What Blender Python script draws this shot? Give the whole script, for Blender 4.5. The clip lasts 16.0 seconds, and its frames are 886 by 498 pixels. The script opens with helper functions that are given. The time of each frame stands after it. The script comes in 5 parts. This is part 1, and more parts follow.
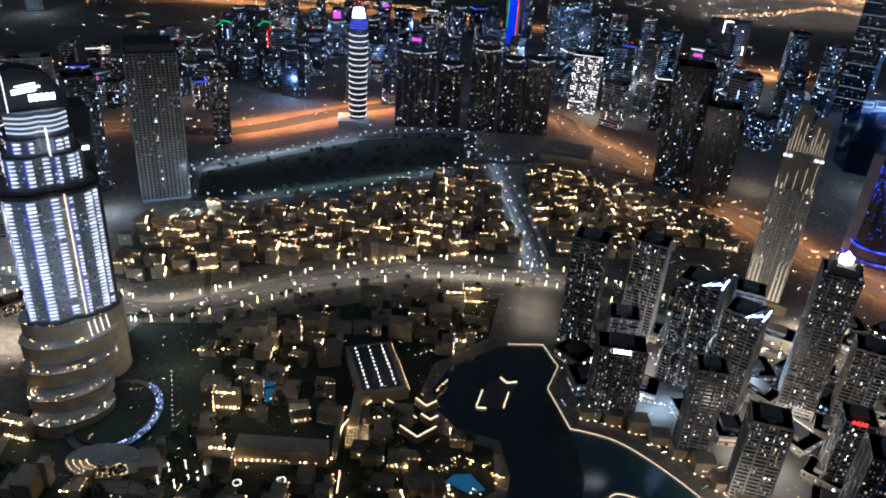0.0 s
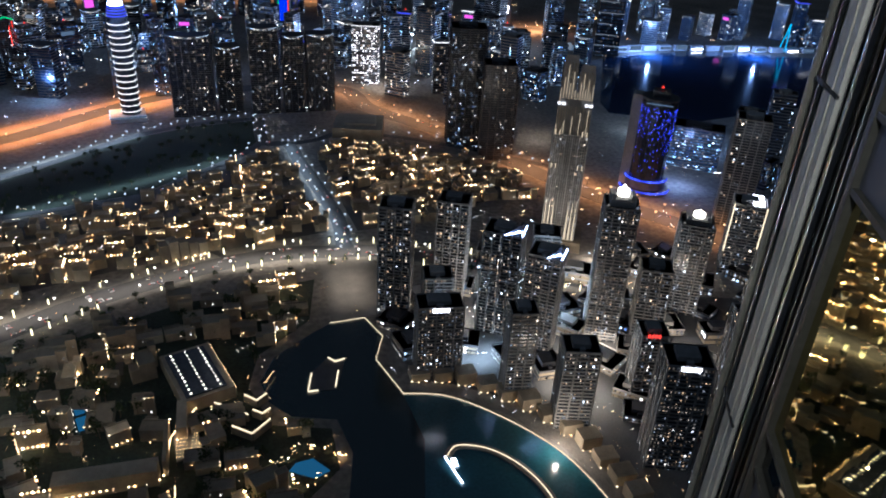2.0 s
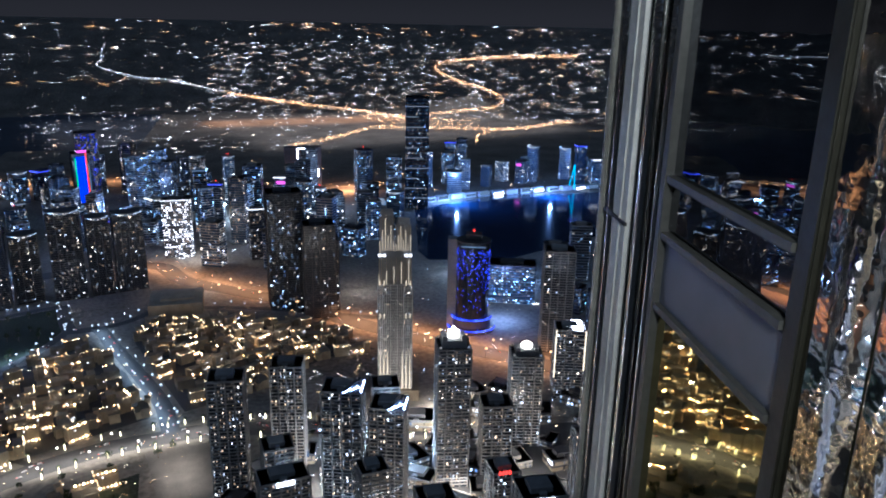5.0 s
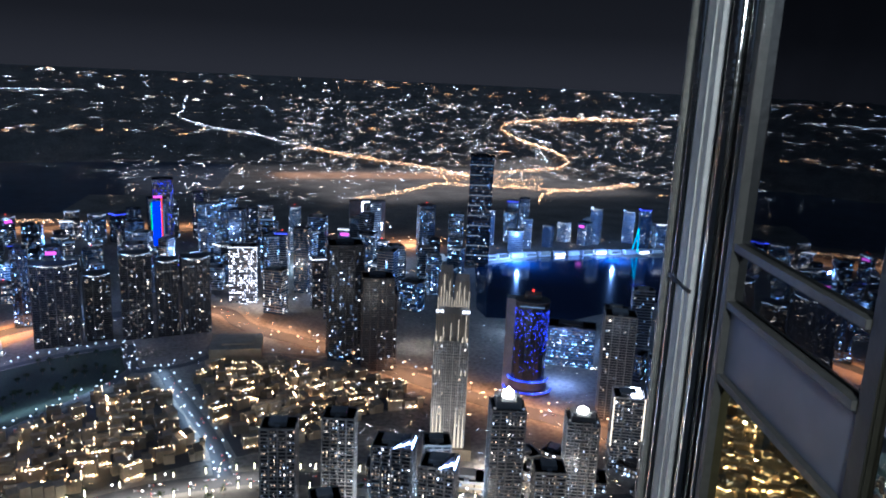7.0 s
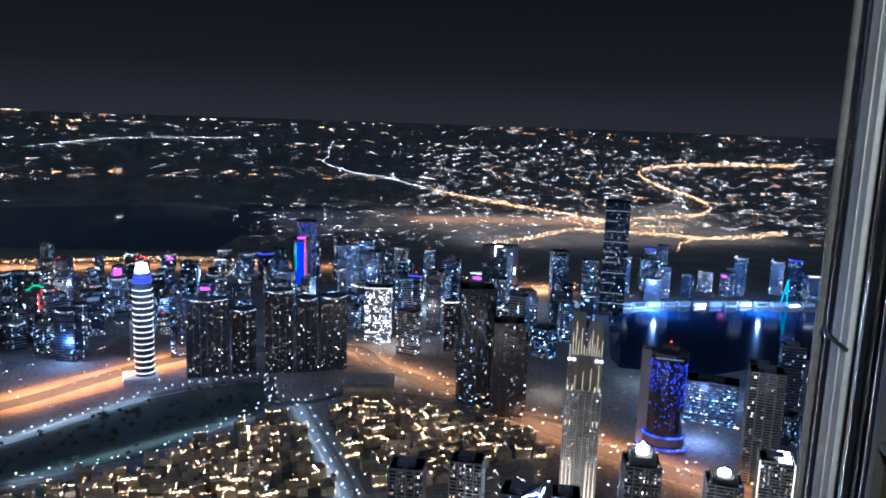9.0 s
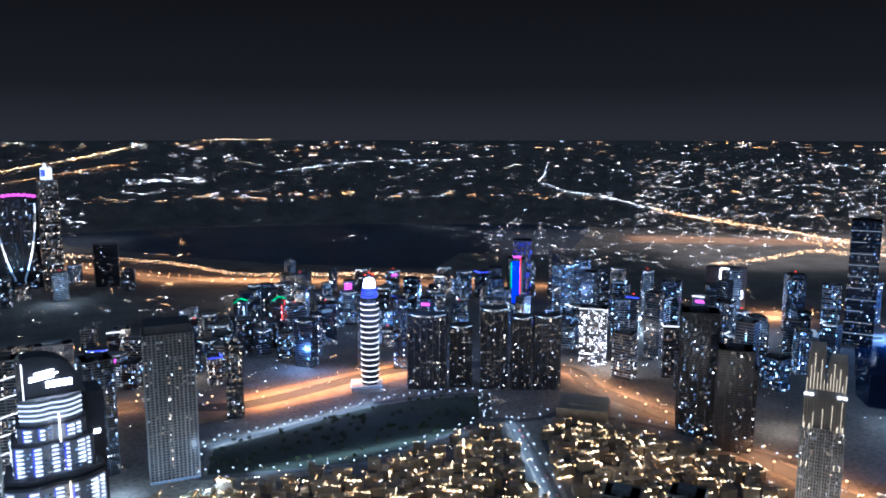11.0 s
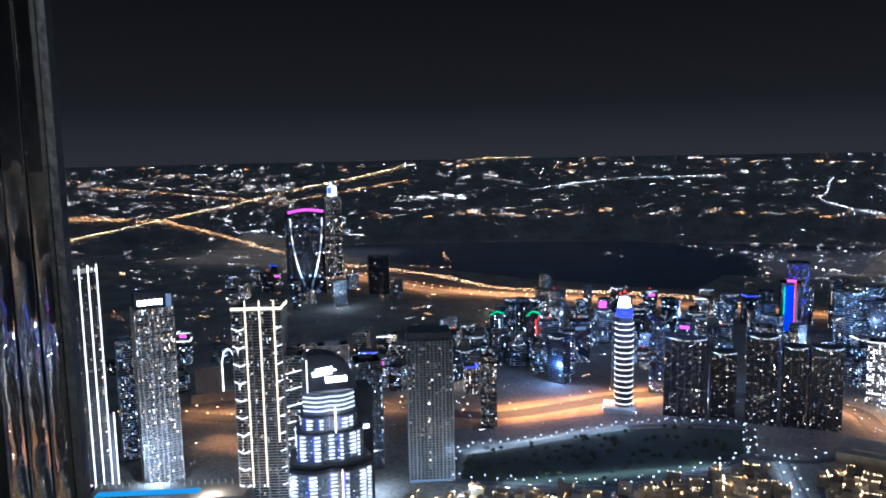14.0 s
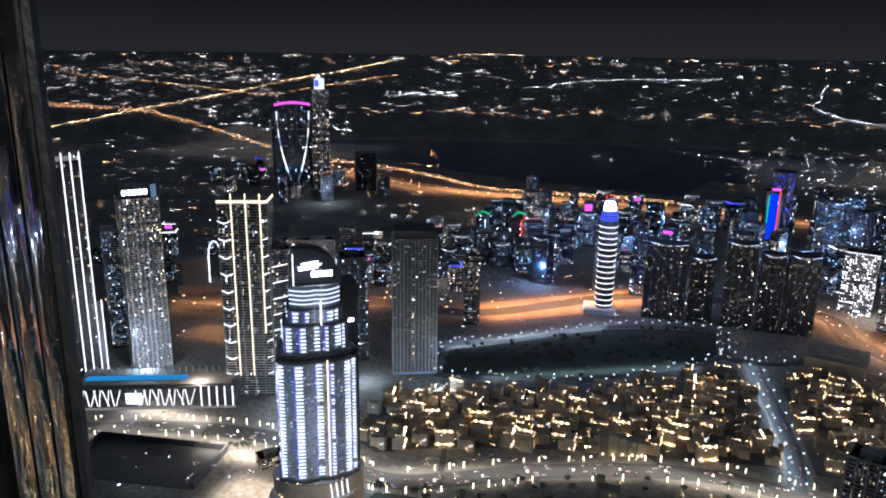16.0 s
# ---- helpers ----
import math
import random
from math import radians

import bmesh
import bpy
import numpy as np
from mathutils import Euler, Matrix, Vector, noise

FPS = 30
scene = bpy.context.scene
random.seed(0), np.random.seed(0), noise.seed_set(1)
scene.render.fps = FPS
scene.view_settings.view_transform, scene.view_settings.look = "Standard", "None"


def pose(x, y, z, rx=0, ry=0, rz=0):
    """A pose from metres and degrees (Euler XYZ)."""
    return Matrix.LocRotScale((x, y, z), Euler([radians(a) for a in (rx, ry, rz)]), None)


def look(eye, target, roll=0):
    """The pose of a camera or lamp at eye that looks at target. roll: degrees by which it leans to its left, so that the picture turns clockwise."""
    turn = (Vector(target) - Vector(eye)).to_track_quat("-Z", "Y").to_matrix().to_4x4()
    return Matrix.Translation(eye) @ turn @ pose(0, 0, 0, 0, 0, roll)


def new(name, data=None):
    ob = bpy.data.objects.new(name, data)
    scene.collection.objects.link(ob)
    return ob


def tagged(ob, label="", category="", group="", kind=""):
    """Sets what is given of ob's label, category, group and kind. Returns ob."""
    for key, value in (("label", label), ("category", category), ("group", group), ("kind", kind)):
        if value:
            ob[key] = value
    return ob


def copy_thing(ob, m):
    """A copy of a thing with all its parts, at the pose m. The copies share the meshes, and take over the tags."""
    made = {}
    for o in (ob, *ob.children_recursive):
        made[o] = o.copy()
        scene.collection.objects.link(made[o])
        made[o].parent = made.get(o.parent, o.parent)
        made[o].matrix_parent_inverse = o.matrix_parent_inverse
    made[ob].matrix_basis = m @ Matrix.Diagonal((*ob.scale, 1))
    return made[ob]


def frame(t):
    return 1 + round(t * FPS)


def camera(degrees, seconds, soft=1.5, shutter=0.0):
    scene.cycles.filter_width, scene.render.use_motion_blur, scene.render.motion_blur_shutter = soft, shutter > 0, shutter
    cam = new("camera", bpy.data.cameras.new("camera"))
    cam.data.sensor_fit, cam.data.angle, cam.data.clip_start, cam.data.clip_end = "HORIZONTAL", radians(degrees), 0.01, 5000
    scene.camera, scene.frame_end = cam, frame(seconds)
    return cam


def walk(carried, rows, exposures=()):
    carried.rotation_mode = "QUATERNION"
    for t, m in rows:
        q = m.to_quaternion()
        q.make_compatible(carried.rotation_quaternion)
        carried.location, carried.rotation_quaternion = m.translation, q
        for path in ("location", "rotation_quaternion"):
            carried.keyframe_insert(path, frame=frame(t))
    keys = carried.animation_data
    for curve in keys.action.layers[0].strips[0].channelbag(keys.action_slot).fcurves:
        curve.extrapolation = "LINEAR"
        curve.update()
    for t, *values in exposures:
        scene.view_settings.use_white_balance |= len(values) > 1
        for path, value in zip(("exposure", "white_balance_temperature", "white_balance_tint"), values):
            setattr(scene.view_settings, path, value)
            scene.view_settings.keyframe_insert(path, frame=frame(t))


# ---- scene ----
# ---------- camera and walk ----------
cam = camera(61.0, 16.0, soft=2.0)
EYE_Z = 455.0
PATH = [
    (0.0, pose(0, 0, EYE_Z, 61.64, -3.73, 1.53)),
    (0.5, pose(0, 0, EYE_Z, 60.40, -3.53, 1.39)),
    (1.0, pose(0, 0, EYE_Z, 60.65, -3.66, -2.43)),
    (1.5, pose(0, 0, EYE_Z, 60.63, -3.04, -8.06)),
    (2.0, pose(0, 0, EYE_Z, 60.72, -2.95, -15.40)),
    (2.5, pose(0, 0, EYE_Z, 60.88, -2.40, -23.35)),
    (3.0, pose(0, 0, EYE_Z, 62.43, -1.71, -28.06)),
    (3.5, pose(0, 0, EYE_Z, 65.12, -1.02, -30.38)),
    (4.0, pose(0, 0, EYE_Z, 68.10, -0.96, -31.03)),
    (4.5, pose(0, 0, EYE_Z, 70.95, -1.14, -30.89)),
    (7.0, pose(0, 0, EYE_Z, 77.12, -2.58, -25.03)),
    (7.5, pose(0, 0, EYE_Z, 78.35, -2.59, -22.64)),
    (8.0, pose(0, 0, EYE_Z, 79.12, -2.64, -20.33)),
    (10.5, pose(0, 0, EYE_Z, 81.13, -0.27, -3.32)),
    (11.0, pose(0, 0, EYE_Z, 81.31, -0.03, 1.29)),
    (11.5, pose(0, 0, EYE_Z, 81.39, 0.19, 5.32)),
    (12.0, pose(0, 0, EYE_Z, 81.70, 0.11, 9.65)),
    (12.5, pose(0, 0, EYE_Z, 82.53, 0.07, 13.58)),
    (13.0, pose(0, 0, EYE_Z, 82.87, 0.41, 16.28)),
    (13.5, pose(0, 0, EYE_Z, 82.94, 0.90, 18.83)),
    (14.0, pose(0, 0, EYE_Z, 82.76, 1.11, 20.59)),
    (14.5, pose(0, 0, EYE_Z, 81.78, 0.40, 21.27)),
    (15.0, pose(0, 0, EYE_Z, 79.11, 0.38, 21.07)),
    (15.5, pose(0, 0, EYE_Z, 76.54, 0.21, 20.41)),
    (16.0, pose(0, 0, EYE_Z, 75.05, -0.72, 19.92)),
]
walk(cam, PATH, [(0.0, 1.05, 5500, 12), (2.5, 1.25, 5350, 12), (4.5, 1.6, 5100, 12), (7.0, 1.8, 4900, 12), (11.0, 1.85, 4950, 12), (13.5, 2.0, 5000, 12), (16.0, 1.5, 5400, 13)])

# ---------- night sky and the large lights ----------
world = bpy.data.worlds.new("night_sky")
scene.world = world
world.use_nodes = True
wn, wl = world.node_tree.nodes, world.node_tree.links
wn.clear()
w_out, w_bg = wn.new("ShaderNodeOutputWorld"), wn.new("ShaderNodeBackground")
w_geo, w_sep, w_ramp = wn.new("ShaderNodeTexCoord"), wn.new("ShaderNodeSeparateXYZ"), wn.new("ShaderNodeValToRGB")
wl.new(w_geo.outputs["Generated"], w_sep.inputs[0])
wl.new(w_sep.outputs["Z"], w_ramp.inputs[0])
w_ramp.color_ramp.elements[0].position, w_ramp.color_ramp.elements[0].color = 0.0, (0.0080, 0.0074, 0.0075, 1)
w_ramp.color_ramp.elements[1].position, w_ramp.color_ramp.elements[1].color = 0.28, (0.0006, 0.0006, 0.0006, 1)
el = w_ramp.color_ramp.elements.new(0.06)
w_ramp.color_ramp.interpolation = "B_SPLINE"
el.color = (0.0030, 0.0029, 0.0031, 1)
wl.new(w_ramp.outputs[0], w_bg.inputs[0])
wl.new(w_bg.outputs[0], w_out.inputs[0])
w_bg.inputs[1].default_value = 1.0
# broad dim sun added as fill, for the glow of the hazy night sky
sky_fill = bpy.data.lights.new("sky_fill", "SUN")
sky_fill.energy, sky_fill.angle, sky_fill.color = 0.062, radians(150), (0.62, 0.80, 1.0)
new("sky_fill", sky_fill).matrix_world = pose(0, 0, 900, 8, -12, 0)


def ground_light(x0, y0, x1, y1, width, watts, colour, z=22):
    """An added area lamp: street-lamp light over a road, or fill over land."""
    lamp = bpy.data.lights.new("added_area_lamp", "AREA")
    lamp.shape, lamp.size, lamp.size_y = "RECTANGLE", math.hypot(x1 - x0, y1 - y0), width
    lamp.energy, lamp.color = watts, colour
    ob = new("added_area_lamp", lamp)
    ob.matrix_world = pose((x0 + x1) / 2, (y0 + y1) / 2, z, 0, 0, math.degrees(math.atan2(y1 - y0, x1 - x0)))
    return ob


# Point lamps without a body: the beacon's light, otherwise added fill.
def point_light(x, y, z, watts, colour, radius=2.0):
    lamp = bpy.data.lights.new("added_point_lamp", "POINT")
    lamp.energy, lamp.color, lamp.shadow_soft_size = watts, colour, radius
    ob = new("added_point_lamp", lamp)
    ob.location = (x, y, z)
    return ob


SODIUM, WARM, COOL = (1.0, 0.42, 0.14), (1.0, 0.80, 0.56), (0.76, 0.92, 1.0)
ground_light(-1410, 2562, -917, 2316, 60, 150000, SODIUM)
ground_light(-917, 2316, -164, 2289, 60, 300000, SODIUM)
ground_light(-164, 2289, 300, 2230, 60, 120000, SODIUM)
ground_light(-362, 1216, -103, 1423, 80, 170000, SODIUM)
ground_light(-900, 1045, -536, 1208, 30, 60000, SODIUM)
ground_light(192, 1438, 362, 1149, 30, 70000, SODIUM)
ground_light(415, 1039, 611, 733, 40, 110000, SODIUM)
ground_light(649, 1855, 850, 1880, 60, 200000, SODIUM)
ground_light(-330, 664, -35, 786, 26, 24000, WARM, 9)
ground_light(-35, 786, 157, 786, 26, 20000, WARM, 9)
ground_light(-678, 641, -334, 687, 30, 28000, WARM, 9)
ground_light(120, 805, 83, 1151, 14, 16000, COOL, 9)
ground_light(5, 1112, -277, 955, 14, 15000, COOL, 9)
ground_light(-368, 1043, -143, 1225, 14, 19000, COOL, 9)
point_light(-159, 1255, 200, 160000, (.35, .5, 1), 4)
# unseen fill lamps added between the buildings to lift their dark walls
for x, y, z, kw, col in ((-300, 830, 30, 40, WARM), (-200, 880, 30, 40, WARM), (-100, 850, 30, 40, WARM), (0, 900, 30, 40, WARM), (20, 1000, 30, 30, WARM), (-90, 950, 30, 30, WARM), (200, 930, 30, 40, WARM), (290, 990, 30, 40, WARM), (190, 1060, 30, 30, WARM),
                         (-150, 600, 30, 30, WARM), (-40, 560, 30, 25, WARM), (-120, 520, 30, 25, WARM), (30, 690, 30, 30, WARM), (112, 715, 25, 30, WARM),
                         (190, 560, 20, 60, COOL), (230, 620, 20, 70, WARM), (300, 600, 20, 90, COOL), (300, 480, 20, 60, WARM), (390, 640, 20, 80, WARM), (420, 520, 20, 70, WARM), (330, 700, 25, 80, WARM), (240, 420, 15, 40, WARM),
                         (-330, 620, 25, 90, COOL), (-240, 560, 25, 40, WARM), (-450, 740, 30, 120, COOL), (-600, 740, 40, 140, WARM), (-700, 760, 40, 140, COOL), (-430, 880, 25, 40, COOL), (-320, 890, 20, 40, COOL), (-560, 1000, 40, 120, WARM), (-760, 960, 40, 120, WARM),
                         (-300, 1420, 50, 160, (.4, .6, 1)), (-60, 1460, 50, 160, (.4, .6, 1)), (60, 1240, 30, 50, WARM), (-60, 1240, 30, 50, WARM), (180, 1700, 70, 260, (.45, .62, 1)), (-300, 1800, 70, 260, (.35, .55, 1)), (480, 1500, 70, 260, (.6, .75, 1)), (650, 1700, 70, 260, (.6, .75, 1)),
                         (980, 1600, 40, 300, (.3, .5, 1)), (1250, 1560, 40, 300, (.3, .5, 1)), (760, 1050, 40, 160, (.35, .55, 1)), (640, 900, 30, 100, (.4, .55, 1)), (-700, 1500, 60, 200, WARM), (-1080, 1960, 60, 90, COOL)):
    if x > 150 and y < 720:
        kw *= 2.4
    elif y < 740 and -200 < x < 60:
        kw *= 0.35
    elif y > 1400:
        kw, z = kw * (2.2 if x > 900 else 0.6), z - 12
    point_light(x, y, z, kw * (70 if col == WARM and y > 740 else 200 if col == WARM else 500), col, 1.0)
ground_light(750, 3300, 1700, 3200, 190, 260000, SODIUM, 40)
# broad area lamps added as fill to lift the dark far land
for x, y, w, d, kw in ((1500, 3000, 1400, 900, 600), (600, 3300, 900, 700, 130), (-1900, 3000, 900, 700, 120)):
    ground_light(x - w / 2, y, x + w / 2, y, d, kw * 1000, (1.0, .85, .7), 60)
# fill added in front of the hotel to brighten its pale walls
for x, y, z, kw in ((-268, 490, 95, 12), (-310, 478, 130, 14), (-285, 480, 235, 9)):
    point_light(x, y, z, kw * 1000, COOL, 1.0)
# lamps of lit courts between the towers
for x, y, w, d, watts, colour in ((430, 700, 60, 34, 60000, WARM), (470, 640, 50, 40, 50000, WARM), (300, 700, 50, 30, 45000, COOL), (330, 545, 60, 36, 40000, WARM), (225, 560, 50, 30, 40000, COOL), (285, 500, 50, 30, 30000, WARM), (112, 715, 40, 90, 7000, WARM), (-420, 590, 70, 50, 40000, WARM), (-470, 650, 120, 20, 50000, WARM), (-640, 700, 160, 20, 50000, WARM), (-700, 960, 160, 60, 26000, SODIUM)):
    ground_light(x - w / 2, y, x + w / 2, y, d, watts * 0.5, colour, 11)
deck = bpy.data.lights.new("deck_light", "AREA")
deck.size, deck.energy, deck.color = 0.6, 115, (1.0, 0.95, 0.78)
new("deck_light", deck).matrix_world = look((0.1, -1.5, EYE_Z + 1.5), (4.6, 5.0, EYE_Z - 2.5))
# more unseen fill lamps among the further quarters
for x, y, kw, col in ((-520, 1340, 120, WARM), (-480, 1620, 200, WARM), (-150, 1650, 200, (.4, .6, 1)), (-100, 2000, 260, (.4, .6, 1)), (-560, 2050, 260, WARM), (-800, 1300, 160, WARM), (300, 1420, 160, WARM), (420, 1700, 260, COOL), (560, 1400, 200, COOL), (700, 1120, 120, COOL), (500, 1120, 90, WARM), (260, 1250, 70, WARM)):
    point_light(x, y, 36, kw * 260, col, 1.5)

# ---------- materials ----------
def surface(name, colour, rough=0.7, metal=0.0, scale=0.2, vary=0.35, bump=0.15, fine=3.0, random_tint=0.0):
    m = bpy.data.materials.new(name)
    m.use_nodes = True
    n, l = m.node_tree.nodes, m.node_tree.links
    b = n["Principled BSDF"]
    b.inputs["Roughness"].default_value, b.inputs["Metallic"].default_value = rough, metal
    tc = n.new("ShaderNodeTexCoord")
    n1, n2 = n.new("ShaderNodeTexNoise"), n.new("ShaderNodeTexNoise")
    n1.inputs["Scale"].default_value, n2.inputs["Scale"].default_value = scale, fine
    n1.inputs["Detail"].default_value = 6
    l.new(tc.outputs["Object"], n1.inputs["Vector"])
    l.new(tc.outputs["Object"], n2.inputs["Vector"])
    add = n.new("ShaderNodeMath")
    add.operation = "ADD"
    l.new(n1.outputs[0], add.inputs[0])
    l.new(n2.outputs[0], add.inputs[1])
    mp = n.new("ShaderNodeMapRange")
    mp.inputs["From Min"].default_value, mp.inputs["From Max"].default_value = 0.6, 1.4
    mp.inputs["To Min"].default_value, mp.inputs["To Max"].default_value = 1 - vary, 1 + vary
    l.new(add.outputs[0], mp.inputs[0])
    last = mp.outputs[0]
    if random_tint:
        oi, m2 = n.new("ShaderNodeObjectInfo"), n.new("ShaderNodeMapRange")
        m2.inputs["To Min"].default_value, m2.inputs["To Max"].default_value = 1 - random_tint, 1 + random_tint
        l.new(oi.outputs["Random"], m2.inputs[0])
        mul = n.new("ShaderNodeMath")
        mul.operation = "MULTIPLY"
        l.new(last, mul.inputs[0])
        l.new(m2.outputs[0], mul.inputs[1])
        last = mul.outputs[0]
    vm = n.new("ShaderNodeVectorMath")
    vm.operation = "SCALE"
    vm.inputs[0].default_value = colour
    l.new(last, vm.inputs["Scale"])
    l.new(vm.outputs[0], b.inputs["Base Color"])
    if bump:
        bp = n.new("ShaderNodeBump")
        bp.inputs["Strength"].default_value, bp.inputs["Distance"].default_value = bump, 0.1
        l.new(n2.outputs[0], bp.inputs["Height"])
        l.new(bp.outputs[0], b.inputs["Normal"])
    return m


def glow(name, colours, strength, spread=0.6, sampled=False):
    """A glowing surface; islands of one mesh differ in colour and power."""
    m = bpy.data.materials.new(name)
    m.use_nodes = True
    n, l = m.node_tree.nodes, m.node_tree.links
    n.clear()
    out, em, geo = n.new("ShaderNodeOutputMaterial"), n.new("ShaderNodeEmission"), n.new("ShaderNodeNewGeometry")
    ramp, mp, wob = n.new("ShaderNodeValToRGB"), n.new("ShaderNodeMapRange"), n.new("ShaderNodeTexWhiteNoise")
    ramp.color_ramp.interpolation = "CONSTANT"
    while len(ramp.color_ramp.elements) < len(colours):
        ramp.color_ramp.elements.new(1.0)
    for i, c in enumerate(colours):
        e = ramp.color_ramp.elements[i]
        e.position, e.color = i / len(colours), (*c, 1)
    wob.noise_dimensions = "1D"
    l.new(geo.outputs["Random Per Island"], ramp.inputs[0])
    l.new(geo.outputs["Random Per Island"], wob.inputs["W"])
    pw = n.new("ShaderNodeMath")
    pw.operation, pw.inputs[1].default_value = "POWER", 3.2
    l.new(wob.outputs["Value"], pw.inputs[0])
    mp.inputs["To Min"].default_value, mp.inputs["To Max"].default_value = strength * (1 - spread), strength * (1 + spread)
    l.new(pw.outputs[0], mp.inputs[0])
    l.new(ramp.outputs[0], em.inputs[0])
    l.new(mp.outputs[0], em.inputs[1])
    l.new(em.outputs[0], out.inputs[0])
    m.cycles.emission_sampling = "AUTO" if sampled else "NONE"
    return m


SAND = surface("dark_sandy_ground", (0.21, 0.19, 0.165), 0.95, scale=0.01, vary=0.6, fine=0.15, bump=0.1)
ASPHALT = surface("asphalt", (0.07, 0.07, 0.072), 0.75, scale=0.03, fine=0.6, vary=0.4)
PAVING = surface("stone_paving", (0.20, 0.185, 0.165), 0.8, scale=0.05, fine=0.8, vary=0.4)
LAWN = surface("dark_lawn", (0.03, 0.042, 0.028), 0.95, scale=0.02, fine=0.3, vary=0.6)
CONCRETE = surface("grey_concrete", (0.30, 0.29, 0.28), 0.8, scale=0.06, fine=1.2, random_tint=0.3)
SANDSTONE = surface("sand_coloured_render", (0.34, 0.28, 0.20), 0.9, scale=0.1, fine=1.5, random_tint=0.3)
DARKGLASS = surface("dark_curtain_wall_glass", (0.035, 0.04, 0.05), 0.22, scale=0.05, fine=0.4, bump=0.03, random_tint=0.4)
BLUEGLASS = surface("blue_curtain_wall_glass", (0.03, 0.06, 0.11), 0.18, scale=0.05, fine=0.4, bump=0.03, random_tint=0.3)
DARKMETAL = surface("dark_metal_cladding", (0.08, 0.08, 0.09), 0.5, 0.3, scale=0.1, fine=1.0)
WHITECLAD = surface("pale_cladding_panels", (0.55, 0.55, 0.56), 0.6, scale=0.1, fine=1.0)
LEAVES = surface("dark_leaves", (0.035, 0.055, 0.02), 0.8, scale=0.3, fine=2.0, vary=0.6)
BARK = surface("palm_bark", (0.2, 0.14, 0.09), 0.9, scale=1.0, fine=5.0)
STEEL = surface("polished_steel", (0.62, 0.61, 0.58), 0.10, 1.0, scale=2.0, fine=9.0, vary=0.15, bump=0.05)
SATIN = surface("satin_aluminium", (0.66, 0.65, 0.60), 0.45, 0.1, scale=1.5, fine=14.0, vary=0.2, bump=0.06)
FRAMEMETAL = surface("grey_window_frame_metal", (0.075, 0.073, 0.064), 0.42, 0.1, scale=1.5, fine=12.0, vary=0.25, bump=0.05)
MIRRORGLASS = surface("reflective_tinted_glass", (0.22, 0.23, 0.25), 0.015, 1.0, scale=0.8, fine=2.2, vary=0.2, bump=0.012)
SPANDREL = surface("grey_spandrel_glass", (0.12, 0.126, 0.16), 0.34, 0.1, scale=0.8, fine=3.0, vary=0.2, bump=0.01)
# yellow tint also stands for the indoor light behind the lower panes
GLOWTINTGLASS = surface("yellow_glow_tinted_glass", (0.62, 0.55, 0.26), 0.02, 1.0, scale=0.8, fine=2.2, vary=0.2, bump=0.012)
BRONZE = surface("dull_bronzed_steel", (0.40, 0.38, 0.32), 0.34, 0.35, scale=2.0, fine=10.0, vary=0.3, bump=0.04)
POSTMETAL = surface("dull_grey_post_metal", (0.020, 0.019, 0.012), 0.45, 0.1, scale=1.5, fine=12.0, vary=0.3, bump=0.05)
WAVYGLASS = surface("wavy_mirror_cladding", (0.40, 0.38, 0.34), 0.03, 1.0, scale=0.8, fine=6.0, vary=0.2, bump=0.05)
HOTELWALL = surface("pale_hotel_cladding", (0.34, 0.34, 0.36), 0.5, scale=0.1, fine=0.8, vary=0.3)
RUBBER = surface("black_gasket", (0.012, 0.012, 0.012), 0.6, scale=3, fine=20)
CARPAINT = surface("car_paint", (0.3, 0.3, 0.32), 0.3, 0.3, scale=1, fine=4, random_tint=0.9)

WIN_WARM = glow("warm_lit_windows", [(1, .66, .36), (1, .78, .52), (1, .9, .74), (.9, .95, 1)], 1.4, 0.95)
WIN_COOL = glow("cool_lit_windows", [(.75, .88, 1), (.9, .95, 1), (.5, .72, 1), (1, .9, .75)], 1.6, 0.95)
WIN_BLUE = glow("blue_lit_windows", [(.25, .45, 1), (.5, .75, 1), (.8, .9, 1), (.3, .6, .9)], 1.8, 0.95)
DIM_WARM = glow("dim_warm_windows", [(1, .66, .38), (1, .78, .55), (1, .9, .75), (.8, .9, 1)], 0.22, 0.9)
DIM_BLUE = glow("dim_blue_windows", [(.3, .5, 1), (.45, .7, 1), (.7, .85, 1), (1, .85, .65)], 0.26, 0.9)
LANTERN = glow("white_lantern_glow", [(.9, .95, 1)], 0.45, 0.05)
DIAMOND = glow("white_patterned_windows", [(1, .95, .9), (1, .9, .8)], 2.4, 0.5)
HOTEL_LINE = glow("white_balcony_light", [(.95, .96, 1), (.85, .9, 1)], 0.75, 0.4)
WHITE_LINE = glow("white_light_strip", [(1, .93, .84)], 1.1, 0.25)
GOLD_LINE = glow("warm_light_strip", [(1, .76, .44)], 1.2, 0.3)
BLUE_LINE = glow("blue_light_strip", [(.05, .08, 1), (.10, .12, 1)], 1.1, 0.6)
PURPLE = glow("purple_light", [(.6, .06, 1), (1, .12, .75)], 0.7, 0.3)
RED = glow("red_light", [(1, .05, .03)], 1.2, 0.3)
GREEN = glow("green_light", [(.06, 1, .3)], 0.6, 0.3)
CYAN = glow("cyan_light", [(.04, .6, 1)], 0.7, 0.2)
BEACON = glow("white_beacon", [(.45, .62, 1)], 14.0, 0.1)
SIGN = glow("white_sign_light", [(1, .98, 1)], 4.0, 0.1)
POOLBLUE = glow("lit_pool_water", [(.06, .30, .55)], 0.14, 0.1)
DOT_WARM = glow("warm_lamps", [(1, .57, .21), (1, .67, .30), (1, .76, .42), (1, .50, .17)], 10.0, 0.88)
